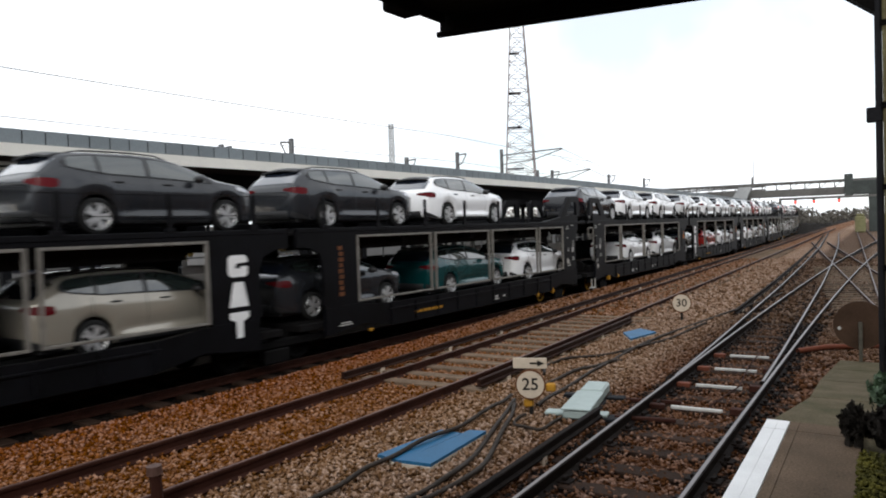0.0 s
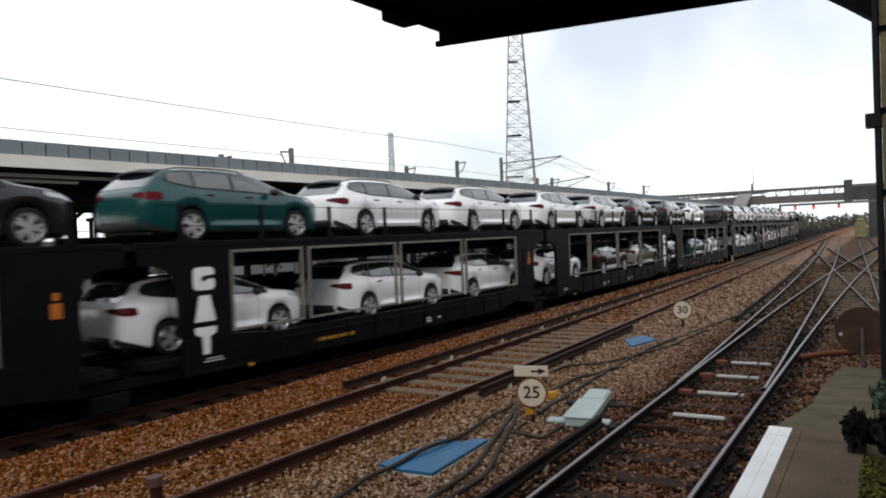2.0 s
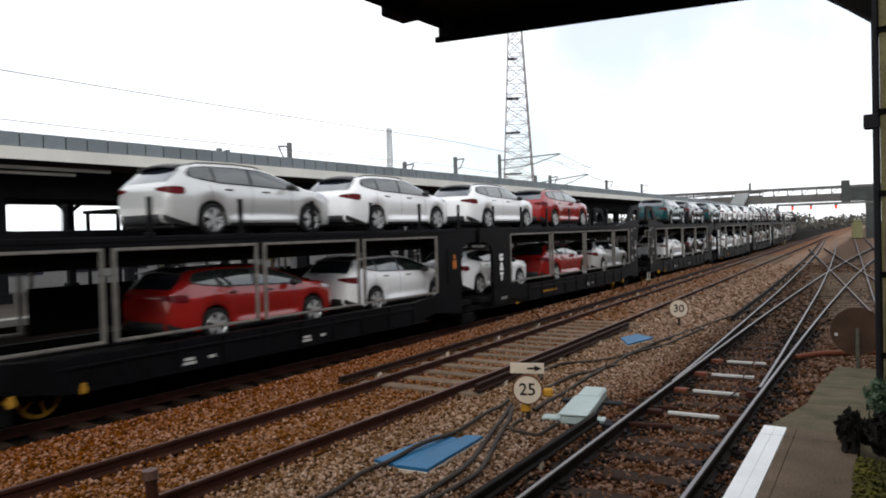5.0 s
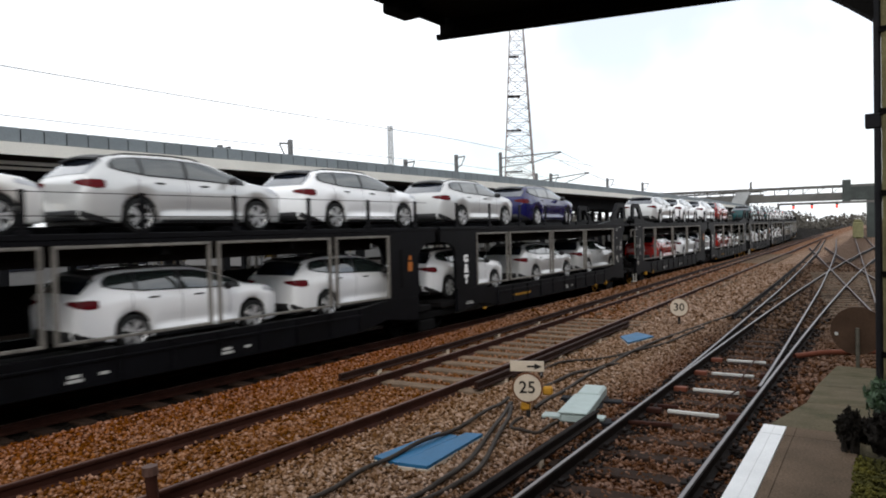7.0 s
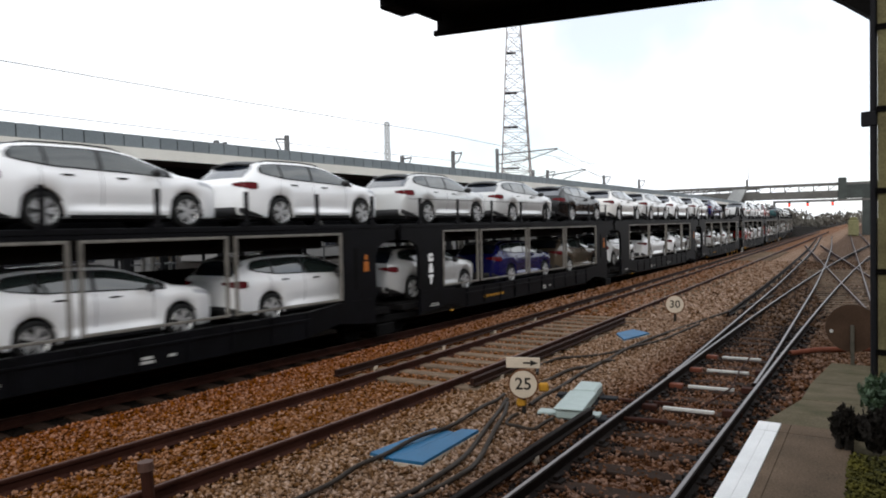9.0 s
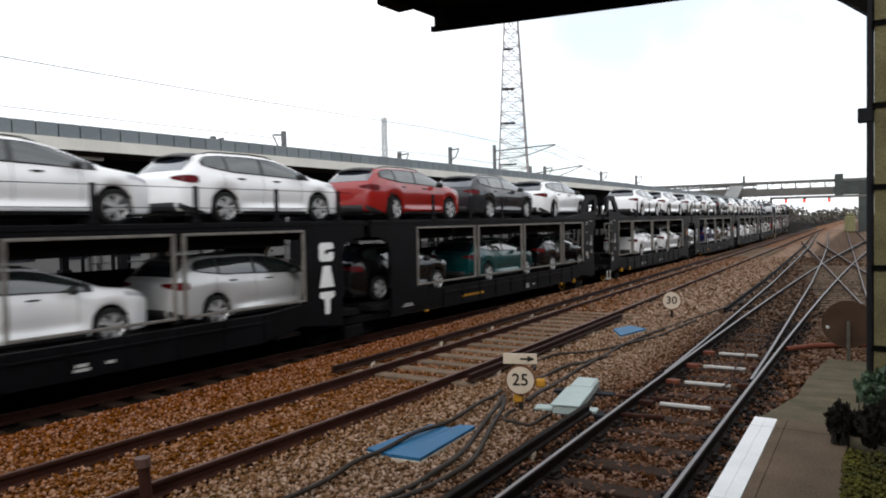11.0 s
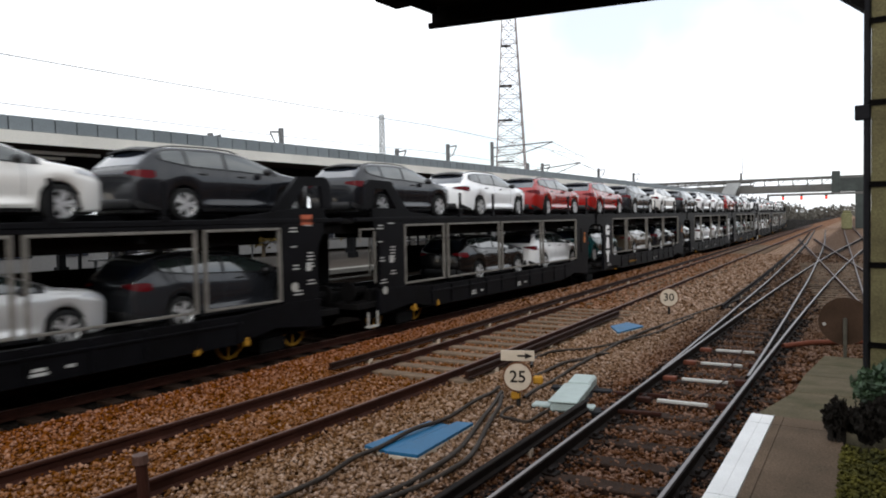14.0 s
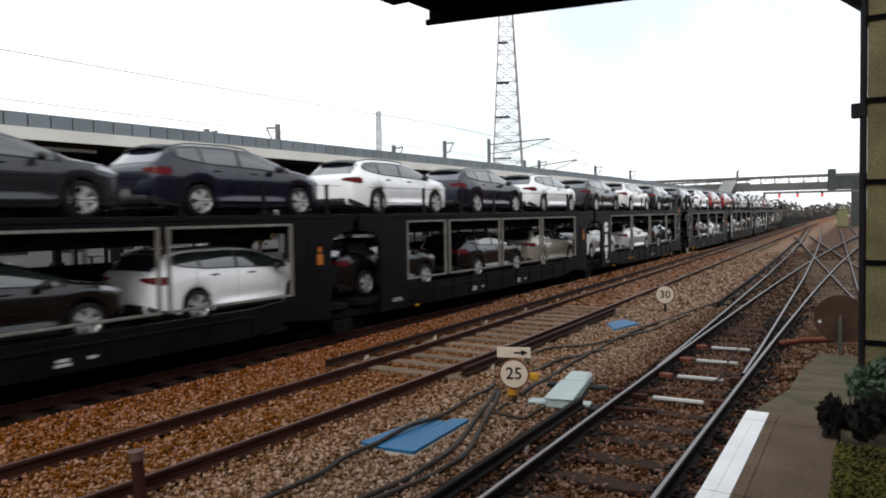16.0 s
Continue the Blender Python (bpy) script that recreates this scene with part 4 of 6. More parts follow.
        for z in (2.78, 3.15):
            rod(bm, (x - 0.01, -15.3, z), (x - 0.01, -0.5, z), 0.007, n=5)
        keep("wire_" + sd, bm, M["wagon_dark"])
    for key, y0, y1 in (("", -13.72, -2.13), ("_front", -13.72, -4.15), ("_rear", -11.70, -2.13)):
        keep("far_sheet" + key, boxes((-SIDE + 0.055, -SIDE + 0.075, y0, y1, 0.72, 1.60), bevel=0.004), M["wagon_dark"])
    keep("lower_deck", boxes((-SIDE + 0.1, SIDE - 0.1, -15.55, -0.25, 0.28, 0.42), (-1.0, -0.55, -15.5, -0.3, 0.42, 0.44), (0.55, 1.0, -15.5, -0.3, 0.42, 0.44), bevel=0.01), M["deck"])
    keep("upper_deck", boxes((-SIDE + 0.102, SIDE - 0.102, -15.66, -0.14, 2.36, 2.43), bevel=0.008), M["deck"])
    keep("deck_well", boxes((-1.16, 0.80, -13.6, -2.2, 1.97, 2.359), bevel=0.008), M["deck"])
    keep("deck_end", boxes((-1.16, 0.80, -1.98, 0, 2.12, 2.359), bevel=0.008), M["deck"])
    keep("wheel_track", boxes((-0.235, 0.235, -15.6, -0.2, 2.431, 2.48), bevel=0.008), M["deck"])
    keep("cross_beam", boxes((0.81, SIDE - 0.101, -0.08, 0.08, 2.10, 2.355), bevel=0.01), M["wagon_dark"])
    keep("bogie", boxes((-1.12, -1.0, -1.5, 1.5, 0.40, 0.58), (1.0, 1.12, -1.5, 1.5, 0.40, 0.58), (-1.0, 1.0, -0.35, 0.35, 0.2, 0.5), (-1.18, -1.1, -0.35, 0.35, 0.1, 0.4), (1.1, 1.18, -0.35, 0.35, 0.1, 0.4), bevel=0.03), M["wagon_dark"])
    bm = bmesh.new()
    rod(bm, (-0.9, 0, 0), (0.9, 0, 0), 0.07)
    WHEEL = [(-0.06, 0.10), (-0.06, 0.34), (-0.085, 0.42), (-0.06, 0.42), (-0.05, 0.375), (0.05, 0.37), (0.055, 0.32), (0.03, 0.30), (0.03, 0.10), (0.08, 0.09), (0.08, 0.02)]
    for sgn in (1, -1):
        wh = lathe(WHEEL, 24)
        wh.transform(pose(0.78 * sgn, 0, 0, 0, 0, 0 if sgn > 0 else 180))
        merge(bm, wh)
    dark_count = len(bm.faces)
    for sgn in (1, -1):
        ringm = lathe([(0.056, 0.30), (0.070, 0.30), (0.070, 0.36), (0.056, 0.36)], 24)
        for i in range(5):
            box(ringm, 0.034, 0.066, -0.026, 0.026, 0.08, 0.31, 0, Matrix.Rotation(2 * math.pi * i / 5, 4, "X"))
        ringm.transform(pose(0.78 * sgn, 0, 0, 0, 0, 0 if sgn > 0 else 180))
        merge(bm, ringm)
    bm.faces.ensure_lookup_table()
    for k in range(dark_count, len(bm.faces)):
        bm.faces[k].material_index = 1
    keep("wheelset", bm, M["wagon_dark"])
    plain = bmesh.new()
    rod(plain, (-0.9, 0, 0), (0.9, 0, 0), 0.07)
    for sgn in (1, -1):
        wh = lathe(WHEEL, 24)
        wh.transform(pose(0.78 * sgn, 0, 0, 0, 0, 0 if sgn > 0 else 180))
        merge(plain, wh)
    keep("wheelset_plain", plain, M["wagon_dark"])
    W["wheelset"].materials.append(M["yellow"])
    keep("step", boxes((SIDE - 0.04, SIDE + 0.0, -0.20, -0.165, -0.14, 0.2), (SIDE - 0.04, SIDE + 0.0, 0.165, 0.20, -0.14, 0.2), (SIDE - 0.12, SIDE + 0.02, -0.20, 0.20, -0.18, -0.14), bevel=0.004), M["coping"])
    bm = bmesh.new()
    rod(bm, (SIDE - 0.12, 0, 0.02), (SIDE + 0.02, 0, 0.02), 0.06, n=12)
    box(bm, SIDE - 0.08, SIDE + 0.01, -0.04, 0.04, -0.06, 0.12, 0.01)
    keep("yellow_handle", bm, M["yellow"])
    keep("small_lamp", boxes((SIDE - 0.06, SIDE + 0.015, -0.05, 0.05, 0.0, 0.06), bevel=0.01), M["yellow"])
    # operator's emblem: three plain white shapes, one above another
    c = 0.235
    x = SIDE
    bm = bmesh.new()
    merge(bm, prism([(-c, 1.66), (-c, 1.96), (-c + 0.07, 2.02), (c - 0.06, 2.02), (c, 1.96), (c, 1.88), (-0.02, 1.86), (-0.06, 1.82), (-0.06, 1.77), (0.06, 1.76), (0.06, 1.80), (c, 1.80), (c, 1.66), (c - 0.06, 1.60), (-c + 0.07, 1.60)], "x", x, x + 0.006))
    merge(bm, prism([(-c, 1.02), (-0.12, 1.50), (0.12, 1.50), (c, 1.02)], "x", x, x + 0.006))
    merge(bm, prism([(-c, 0.92), (c, 0.92), (c, 0.80), (0.09, 0.74), (0.075, 0.42), (-0.075, 0.42), (-0.09, 0.74), (-c, 0.80)], "x", x, x + 0.006))
    small = bm.copy()
    small.transform(Matrix.Translation((SIDE, 0, 1.28)) @ Matrix.Diagonal((1, 0.5, 0.52, 1)) @ Matrix.Translation((-SIDE, 0, -1.22)))
    keep("emblem_small", small, M["white_line"])
    keep("emblem", bm, M["white_line"])
    bm = bmesh.new()
    bar_cluster(bm, 0, 0.33, 2, SIDE, 0.5, 0.022, 0.05)
    keep("data_lines", bm, M["white_mark"])
    bm = bmesh.new()
    bar_cluster(bm, 0, 0.26, 2, SIDE, 0.3, 0.05, 0.075)
    bar_cluster(bm, 0.5, 0.24, 1, SIDE, 0.22, 0.05, 0.075)
    keep("small_marks", bm, M["white_mark"])
    bm = bmesh.new()
    for i in range(7):
        box(bm, SIDE - 0.004, SIDE + 0.004, -0.6 + i * 0.19, -0.6 + i * 0.19 + 0.14, 0.24, 0.31)
    keep("yellow_lettering", bm, M["yellow"])
    bm = bmesh.new()
    for i in range(9):
        box(bm, SIDE - 0.002, SIDE + 0.004, -0.10 + 0.03 * (i % 2), 0.08 - 0.02 * (i % 3), 0.95 + i * 0.13, 1.04 + i * 0.13)
    keep("yellow_column", bm, M["sign_rim"])
    bm = boxes((SIDE, SIDE + 0.012, -0.09, 0.09, 1.38, 1.62), (SIDE, SIDE + 0.010, -0.05, 0.05, 1.66, 1.78), bevel=0.003)
    keep("orange_plate", bm, M["orange"])
    keep("panel_slot", boxes((SIDE - 0.002, SIDE + 0.003, -0.07, 0.07, 0.98, 1.95)), M["wagon_dark"])
    bm = bmesh.new()
    for yy, zz, n_, ln in ((0.0, 2.30, 2, 0.28), (0.45, 2.35, 1, 0.34), (0.0, 1.9, 1, 0.22), (0.05, 1.5, 2, 0.22), (0.5, 1.75, 5, 0.24), (0.5, 1.15, 2, 0.3), (0.1, 0.95, 2, 0.3)):
        bar_cluster(bm, yy, zz, n_, SIDE, ln, 0.026, 0.075)
    box(bm, SIDE, SIDE + 0.004, 0.36, 0.52, 1.36, 1.54)
    keep("end_marks", bm, M["white_mark"])
    bm = bmesh.new()
    rod(bm, (SIDE, 0, 0.86), (SIDE + 0.008, 0, 0.86), 0.10, n=18)
    keep("round_mark", bm, M["coping"])
    keep("red_plate", boxes((SIDE, SIDE + 0.01, -0.17, 0.17, 2.36, 2.58), bevel=0.003), M["red_mark"])
    bm = boxes((-1.1, 1.1, -1.35, -0.9, 0.45, 0.95), (-0.3, 0.3, -0.9, -0.1, 0.62, 0.9), bevel=0.03)
    for xx in (-0.87, 0.87):
        rod(bm, (xx, -0.95, 0.95), (xx, -0.35, 0.95), 0.11, n=12)
        rod(bm, (xx, -0.36, 0.95), (xx, -0.30, 0.95), 0.24, n=16)
    keep("buffer_beam", bm, M["wagon_dark"])
    keep("grab_frame", boxes((SIDE - 0.05, SIDE, -0.03, 0.0, 0.9, 2.2), (SIDE - 0.05, SIDE, -0.55, 0.0, 2.2, 2.24), (SIDE - 0.05, SIDE, -0.58, -0.55, 1.9, 2.24), bevel=0.005), M["frame_grey"])
    return W


WAG = wagon_meshes()
BOUNDARY = {-8, -4, 0, 4, 6, 10, 14}
EMBLEM_FRONT = {1, 11, -5}
EMBLEM_REAR = {2, 4, 6, 8, 12, 14, -2, -6, -9}
TURNED = {-8, -4, 0, 4, 7, 10, 14}    # units with their short opening in front
SPIN = []


def build_wagon(n):
    """The unit between the joints n and n + 1, with its origin at its front joint on the rail."""
    u = empty("car_carrier_wagon")
    front_end, rear_end = n in BOUNDARY, n + 1 in BOUNDARY

    def add(name, key, m=None, parent=None, label=""):
        o = new(name, WAG[key])
        o.parent = parent or u
        if m:
            o.matrix_basis = m
        if label:
            tagged(o, label)
        if key in ("end_marks", "data_lines", "small_marks", "yellow_lettering", "yellow_column"):
            tagged(o, kind="stuff")
        return o
    for sd in ("r", "l"):
        add("side_sill", "sill_" + sd)
        add("sill_ribs", "rib_" + sd)
        add("end_panel", ("end_front_" if front_end else "front_panel_") + sd)
        add("end_panel", ("end_rear_" if rear_end else "rear_panel_") + sd)
        if front_end:
            add("deck_arch", "arm_front_" + sd, label="folded dark deck end arch")
        if rear_end:
            add("deck_arch", "arm_rear_" + sd, label="folded dark deck end arch")
        add("top_rail", "top_rail_" + sd)
        for i in range(4):
            add("opening_frame", ("turned_frame_%s%d" if n in TURNED else "frame_%s%d") % (sd, i), label="scuffed light metal opening frame")
        for y in (-1.0, -2.9, -4.9, -6.9, -8.9, -10.9, -12.9, -14.8):
            if (front_end and y > -4.5) or (rear_end and y < -11.5):
                continue
            add("rail_post", "post_" + sd, pose(0, y, 0))
        if not (front_end or rear_end):
            add("guard_wire", "wire_" + sd)
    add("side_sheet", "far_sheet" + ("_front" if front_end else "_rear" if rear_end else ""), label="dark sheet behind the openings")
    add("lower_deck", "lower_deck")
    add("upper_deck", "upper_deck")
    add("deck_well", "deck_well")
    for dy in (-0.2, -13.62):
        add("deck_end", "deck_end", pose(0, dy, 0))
    for dx in (-0.785, 0.785):
        add("wheel_track", "wheel_track", pose(dx, 0, 0))
    for y in (-2.1, -5.3, -8.4, -11.7, -13.75):
        add("cross_beam", "cross_beam", pose(0, y, 0))
    bg = add("bogie", "bogie", pose(0, -2.25 if front_end else -0.35, DIP))
    for y in (0.9, -0.9):
        ax = add("wheelset", "wheelset" if front_end else "wheelset_plain", pose(0, y, 0.42), bg)
        if n in (4, 6, 14):
            SPIN.append((ax, y))
    if rear_end:
        bg = add("bogie", "bogie", pose(0, -13.55, DIP))
        for y in (0.9, -0.9):
            ax = add("wheelset", "wheelset", pose(0, y, 0.42), bg)
            if n in (3, 5, 13):
                SPIN.append((ax, y))
        add("buffer_beam", "buffer_beam", pose(0, -15.8, -0.25, 0, 0, 180))
        add("painted_panel", "end_marks", pose(0, -14.75, 0))
        add("round_mark", "round_mark", pose(0, -14.6, -0.18))
        add("step", "step", pose(0, -15.1, 0))
        for y in (-13.3, -12.2):
            add("brake_handle", "yellow_handle", pose(0, y, 0.08), label="yellow brake handle")
        add("grab_frame", "grab_frame", pose(0, -14.95, 0))
    else:
        add("data_panel", "data_lines", pose(0, -14.2, 0.0))
    if front_end:
        add("buffer_beam", "buffer_beam", pose(0, 0, -0.25))
        add("painted_panel", "end_marks", pose(0, -1.75, 0))
        add("round_mark", "round_mark", pose(0, -1.75, 0.18))
        if n == 14:
            add("red_plate", "red_plate", pose(0, -1.35, 0))
        for y in (-3.1, -4.3):
            add("brake_handle", "yellow_handle", pose(0, y, 0.04), label="yellow brake handle")
    if n in EMBLEM_FRONT:
        add("emblem", "emblem", pose(0, -1.45, 0.0), label="three white painted emblem shapes")
    elif not front_end:
        add("hazard_plate", "orange_plate", pose(0, -1.28, 0.0))
        add("panel_slot", "panel_slot", pose(0, -1.66, 0.0))
    if n in EMBLEM_REAR:
        add("emblem", "emblem_small" if n in (4, 6, 8) else "emblem", pose(0, -14.36, 0.0), label="three white painted emblem shapes")
    if n == 0:
        add("yellow_lettering", "yellow_column", pose(0, -14.3, 0))
    add("painted_bar", "small_marks", pose(0, -7.2, 0))
    if n % 2 == 0:
        add("yellow_lettering", "yellow_lettering", pose(0, -10.9, 0))
    else:
        add("painted_bar", "small_marks", pose(0, -10.2, 0))
    add("lamp_bracket", "small_lamp", pose(0, -13.3, 0.02), label="small yellow side lamp") if not rear_end else None
    return u


UPPER = {  # colours on the upper deck, front to rear of each unit; "-" is an empty place
    -11: "w w s", -10: "w g w", -9: "s w w", -8: "w r -", -7: "w w s", -6: "w w g", -5: "r w d", -4: "- w w", -3: "r w s", -2: "w w s", -1: "w w d",
    0: "- w g", 1: "g s w", 2: "w w t", 3: "d t -", 4: "- r w", 5: "w s -", 6: "- b s", 7: "w s P", 8: "k s s", 9: "w w -",
    10: "w g r", 11: "w w g", 12: "P g r", 13: "r w d", 14: "d p g", 15: "w n w", 16: "n g w"}
LOWER = {
    -11: "w g w", -10: "w w s", -9: "w d w", -8: "s w -", -7: "w w r", -6: "d w w", -5: "w s g", -4: "w w s", -3: "s w w", -2: "w r d", -1: "w w -",
    0: "w t g", 1: "c k w", 2: "w w w", 3: "k w -", 4: "s r w", 5: "w r -", 6: "s s w", 7: "w w w", 8: "z b s", 9: "w w -",
    10: "k t k", 11: "s w k", 12: "d z t", 13: "w k -", 14: "g s w", 15: "c k k", 16: "w k w"}
PAINTS = {"w": "white", "p": "pearl", "P": "pearl", "s": "silver", "g": "grey", "d": "dark", "k": "black", "t": "teal", "r": "red", "b": "blue", "n": "navy", "z": "bronze", "c": "champagne"}
LOOKS = {"w": "plain white estate car", "p": "pearl white estate car", "P": "pearl white estate car with black roof", "s": "metallic silver estate car", "g": "dark metallic grey estate car", "d": "charcoal estate car",
         "k": "black estate car", "t": "metallic teal estate car", "r": "bright red estate car", "b": "royal blue estate car", "n": "dark navy estate car", "z": "bronze-brown estate car", "c": "champagne silver estate car"}
UP_AT, LOW_AT = (-4.1, -9.2, -14.3), (-4.25, -9.2, -14.9)

def set_shift(n):
    return -0.18 if n >= 14 else 0.08 if 6 <= n <= 9 else 0.0


RIDERS = []              # (object, place on the train, wheelbase, height)
proto = {}
for n in range(-11, 17):
    u = build_wagon(n)
    kind = "end wagon" if n in BOUNDARY or n + 1 in BOUNDARY else "wagon"
    tagged(u, "blue-black double-deck car carrier %s on the main track" % kind, "railway wagon", "wagons of the train")
    RIDERS.append((u, FIRST - PITCH * n + set_shift(n), -PITCH, 0.0))
    for deck, table, places, z, word in (("upper", UPPER, UP_AT, 2.48, "on the open upper deck"), ("lower", LOWER, LOW_AT, 0.44, "inside the lower deck")):
        for c, off in zip(table[n].split(), places):
            if c == "-":
                continue
            off += (0.0 if deck == "lower" else 0.2 if 6 <= n <= 9 else 0.14 if 10 <= n <= 13 else 0.0) + (0.35 if 6 <= n <= 9 else 0.12 if n <= 2 or 10 <= n <= 13 else 0.0) + set_shift(n)
            if c not in proto:
                car = build_car(PAINTS[c], c == "P")
                proto[c] = car
            else:
                car = copy_thing(proto[c], Matrix())
            car["label"], car["category"], car["group"] = LOOKS[c] + " " + word, "car", "new cars on the train"
            RIDERS.append((car, FIRST - PITCH * n + off, 2.7, z))


def ride_pose(s, base, z):
    a, _ = train_line(s)
    b, _ = train_line(s + base)
    d = (b - a) if base > 0 else (a - b)
    return pose(a.x, a.y, z, 0, 0, math.degrees(math.atan2(-d.x, d.y)))


# ---- far station beyond the train ----
def lane(s0, s1, off, z=0.0, step=3.0):
    n = max(2, int((s1 - s0) / step))
    out = []
    for i in range(n + 1):
        p, _ = train_line(s0 + (s1 - s0) * i / n, off)
        out.append((p.x, p.y, z))
    return out


def slab_section(a, b, z0, z1):
    return [(a, z0), (b, z0), (b, z1), (a, z1)]


station = tagged(empty("far_platform"), "long concrete platform with pale coping behind the train", "railway platform", kind="structure")
part("platform_top", sweep(slab_section(-9.0, -0.35, -0.4, 0.905), lane(-30, 108, -2.8)), M["far_paving"], station)
part("coping", sweep(slab_section(-0.36, 0.06, 0.79, 0.925), lane(-30, 108, -2.8)), M["coping"], station, "pale worn platform edge")
part("platform_wall", sweep(slab_section(-0.3, 0.0, -0.8, 0.788), lane(-30, 108, -2.8)), M["soffit"], station)
canopy = tagged(empty("platform_canopy"), "long flat platform canopy with grey parapet panels and cream fascia", "platform canopy")
part("roof", sweep(slab_section(-7.5, -0.02, 4.42, 4.64), lane(-24, 118, -4.9)), M["soffit"], canopy, "brown boarded soffit")
part("fascia", sweep(slab_section(-0.018, 0.05, 4.37, 4.66), lane(-24, 118, -4.9)), M["fascia"], canopy, "cream painted fascia")
part("parapet_backing", sweep(slab_section(-0.12, -0.03, 4.665, 4.99), lane(-24, 118, -4.9)), M["parapet_post"], canopy)
part("edge_beam", sweep(slab_section(-2.5, -2.2, 3.62, 4.415), lane(-24, 118, -4.9)), M["far_dark"], canopy)
part("edge_beam", sweep(slab_section(-5.6, -5.3, 3.62, 4.415), lane(-24, 118, -4.9)), M["far_dark"], canopy)
part("gutter", sweep(slab_section(-0.75, -0.62, 4.22, 4.30), lane(-24, 11.2, -4.9)), M["fascia"], canopy, "white gutter under the fascia")
part("gutter", sweep(slab_section(-1.0, -0.9, 4.12, 4.19), lane(-24, 10.4, -4.9)), M["fascia"], canopy, "white gutter under the fascia")
pm = boxes((-0.03, 0.0, -0.255, 0.255, 4.672, 5.0), bevel=0.008)
panel = None
i = 0
while i < 215:
    s = 3.4 + i * 0.545
    p, a = train_line(s, -4.9)
    m = pose(p.x, p.y, 0, 0, 0, math.degrees(a))
    if panel is None:
        panel = part("parapet_panel", pm, M["parapet"], canopy)
        panel.matrix_basis = m
    else:
        share("parapet_panel", panel, canopy, m)
    i += 1
post_mesh = None
for s in [2.0 + 3.6 * k for k in range(28)]:
    for off in (-7.3, -10.4):
        p, a = train_line(s, off)
        m = pose(p.x, p.y, 0, 0, 0, math.degrees(a))
        if post_mesh is None:
            bm = boxes((-0.10, 0.10, -0.11, 0.11, 0.9, 4.0), (-0.16, 0.16, -0.17, 0.17, 0.9, 1.15), bevel=0.015)
            merge(bm, prism([(0.11, 3.4), (0.9, 4.02), (0.75, 4.02), (0.11, 3.52)], "x", -0.05, 0.05))
            merge(bm, prism([(-0.11, 3.4), (-0.9, 4.02), (-0.75, 4.02), (-0.11, 3.52)], "x", -0.05, 0.05))
            post_mesh = part("canopy_column", bm, M["far_dark"], canopy, "dark steel column with brackets")
            post_mesh.matrix_basis = m
        else:
            share("canopy_column", post_mesh, canopy, m)

# shelters and benches under the canopy
def shelter(s):
    p, a = train_line(s, -8.7)
    root = tagged(empty("waiting_shelter", pose(p.x, p.y, 0.905, 0, 0, math.degrees(a))), "dark framed glazed waiting shelter on the far platform", "shelter", "platform shelters")
    fr = bmesh.new()
    for x in (-0.8, 0.8):
        for y in (-1.6, 0, 1.6):
            box(fr, x - 0.04, x + 0.04, y - 0.04, y + 0.04, 0, 2.4)
    box(fr, -0.9, 0.9, -1.7, 1.7, 2.4, 2.5)
    part("frame", fr, M["far_dark"], root)
    part("bench", boxes((-0.7, -0.35, -1.4, 1.4, 0.42, 0.47), (-0.55, -0.5, -1.3, -1.2, 0, 0.42), (-0.55, -0.5, 1.2, 1.3, 0, 0.42)), M["steel"], root)


for s in (14.5, 31, 52):
    shelter(s)

# fence, low building and shrubs behind the far platform
fence = tagged(empty("fence"), "pale steel railings behind the far platform", "fence")
for z in (1.5, 2.0):
    part("fence_rail", sweep(slab_section(-0.03, 0.03, z, z + 0.06), lane(-10, 80, -12.2)), M["steel"], fence)
fp = None
for s in [-6 + 2.2 * k for k in range(38)]:
    p, a = train_line(s, -12.2)
    if fp is None:
        fp = part("fence_post", boxes((-0.03, 0.03, -0.03, 0.03, -0.2, 2.1)), M["steel"], fence)
        fp.matrix_basis = pose(p.x, p.y, 0)
    else:
        share("fence_post", fp, fence, pose(p.x, p.y, 0))


def shed(x, y, w, d, h, rz, label, mat):
    root = tagged(empty("station_building", pose(x, y, -0.2, 0, 0, rz)), label, "building", "far buildings")
    part("wall", boxes((-w / 2, w / 2, -d / 2, d / 2, 0, h), bevel=0.03), mat, root)
    part("roof", boxes((-w / 2 - 0.3, w / 2 + 0.3, -d / 2 - 0.3, d / 2 + 0.3, h, h + 0.35), bevel=0.05), M["bridge"], root)
    k = int(d / 3)
    win = None
    for i in range(k):
        m = pose(w / 2, -d / 2 + (i + 0.5) * d / k, h * 0.55)
        if win is None:
            win = part("window", boxes((-0.02, 0.05, -0.9, 0.9, -0.6, 0.6)), M["rear_glass"], root)
            win.matrix_basis = m
        else:
            share("window", win, root, m)


shed(-44, 20, 6, 16, 2.8, 0, "low pale station building beyond the far platform", M["wall_far"])
shed(-52, 52, 8, 22, 3.0, 0, "low grey building beyond the far platform", M["wall_far"])
shed(-58, 96, 9, 26, 3.6, 0, "long grey depot building in the distance", M["bridge"])


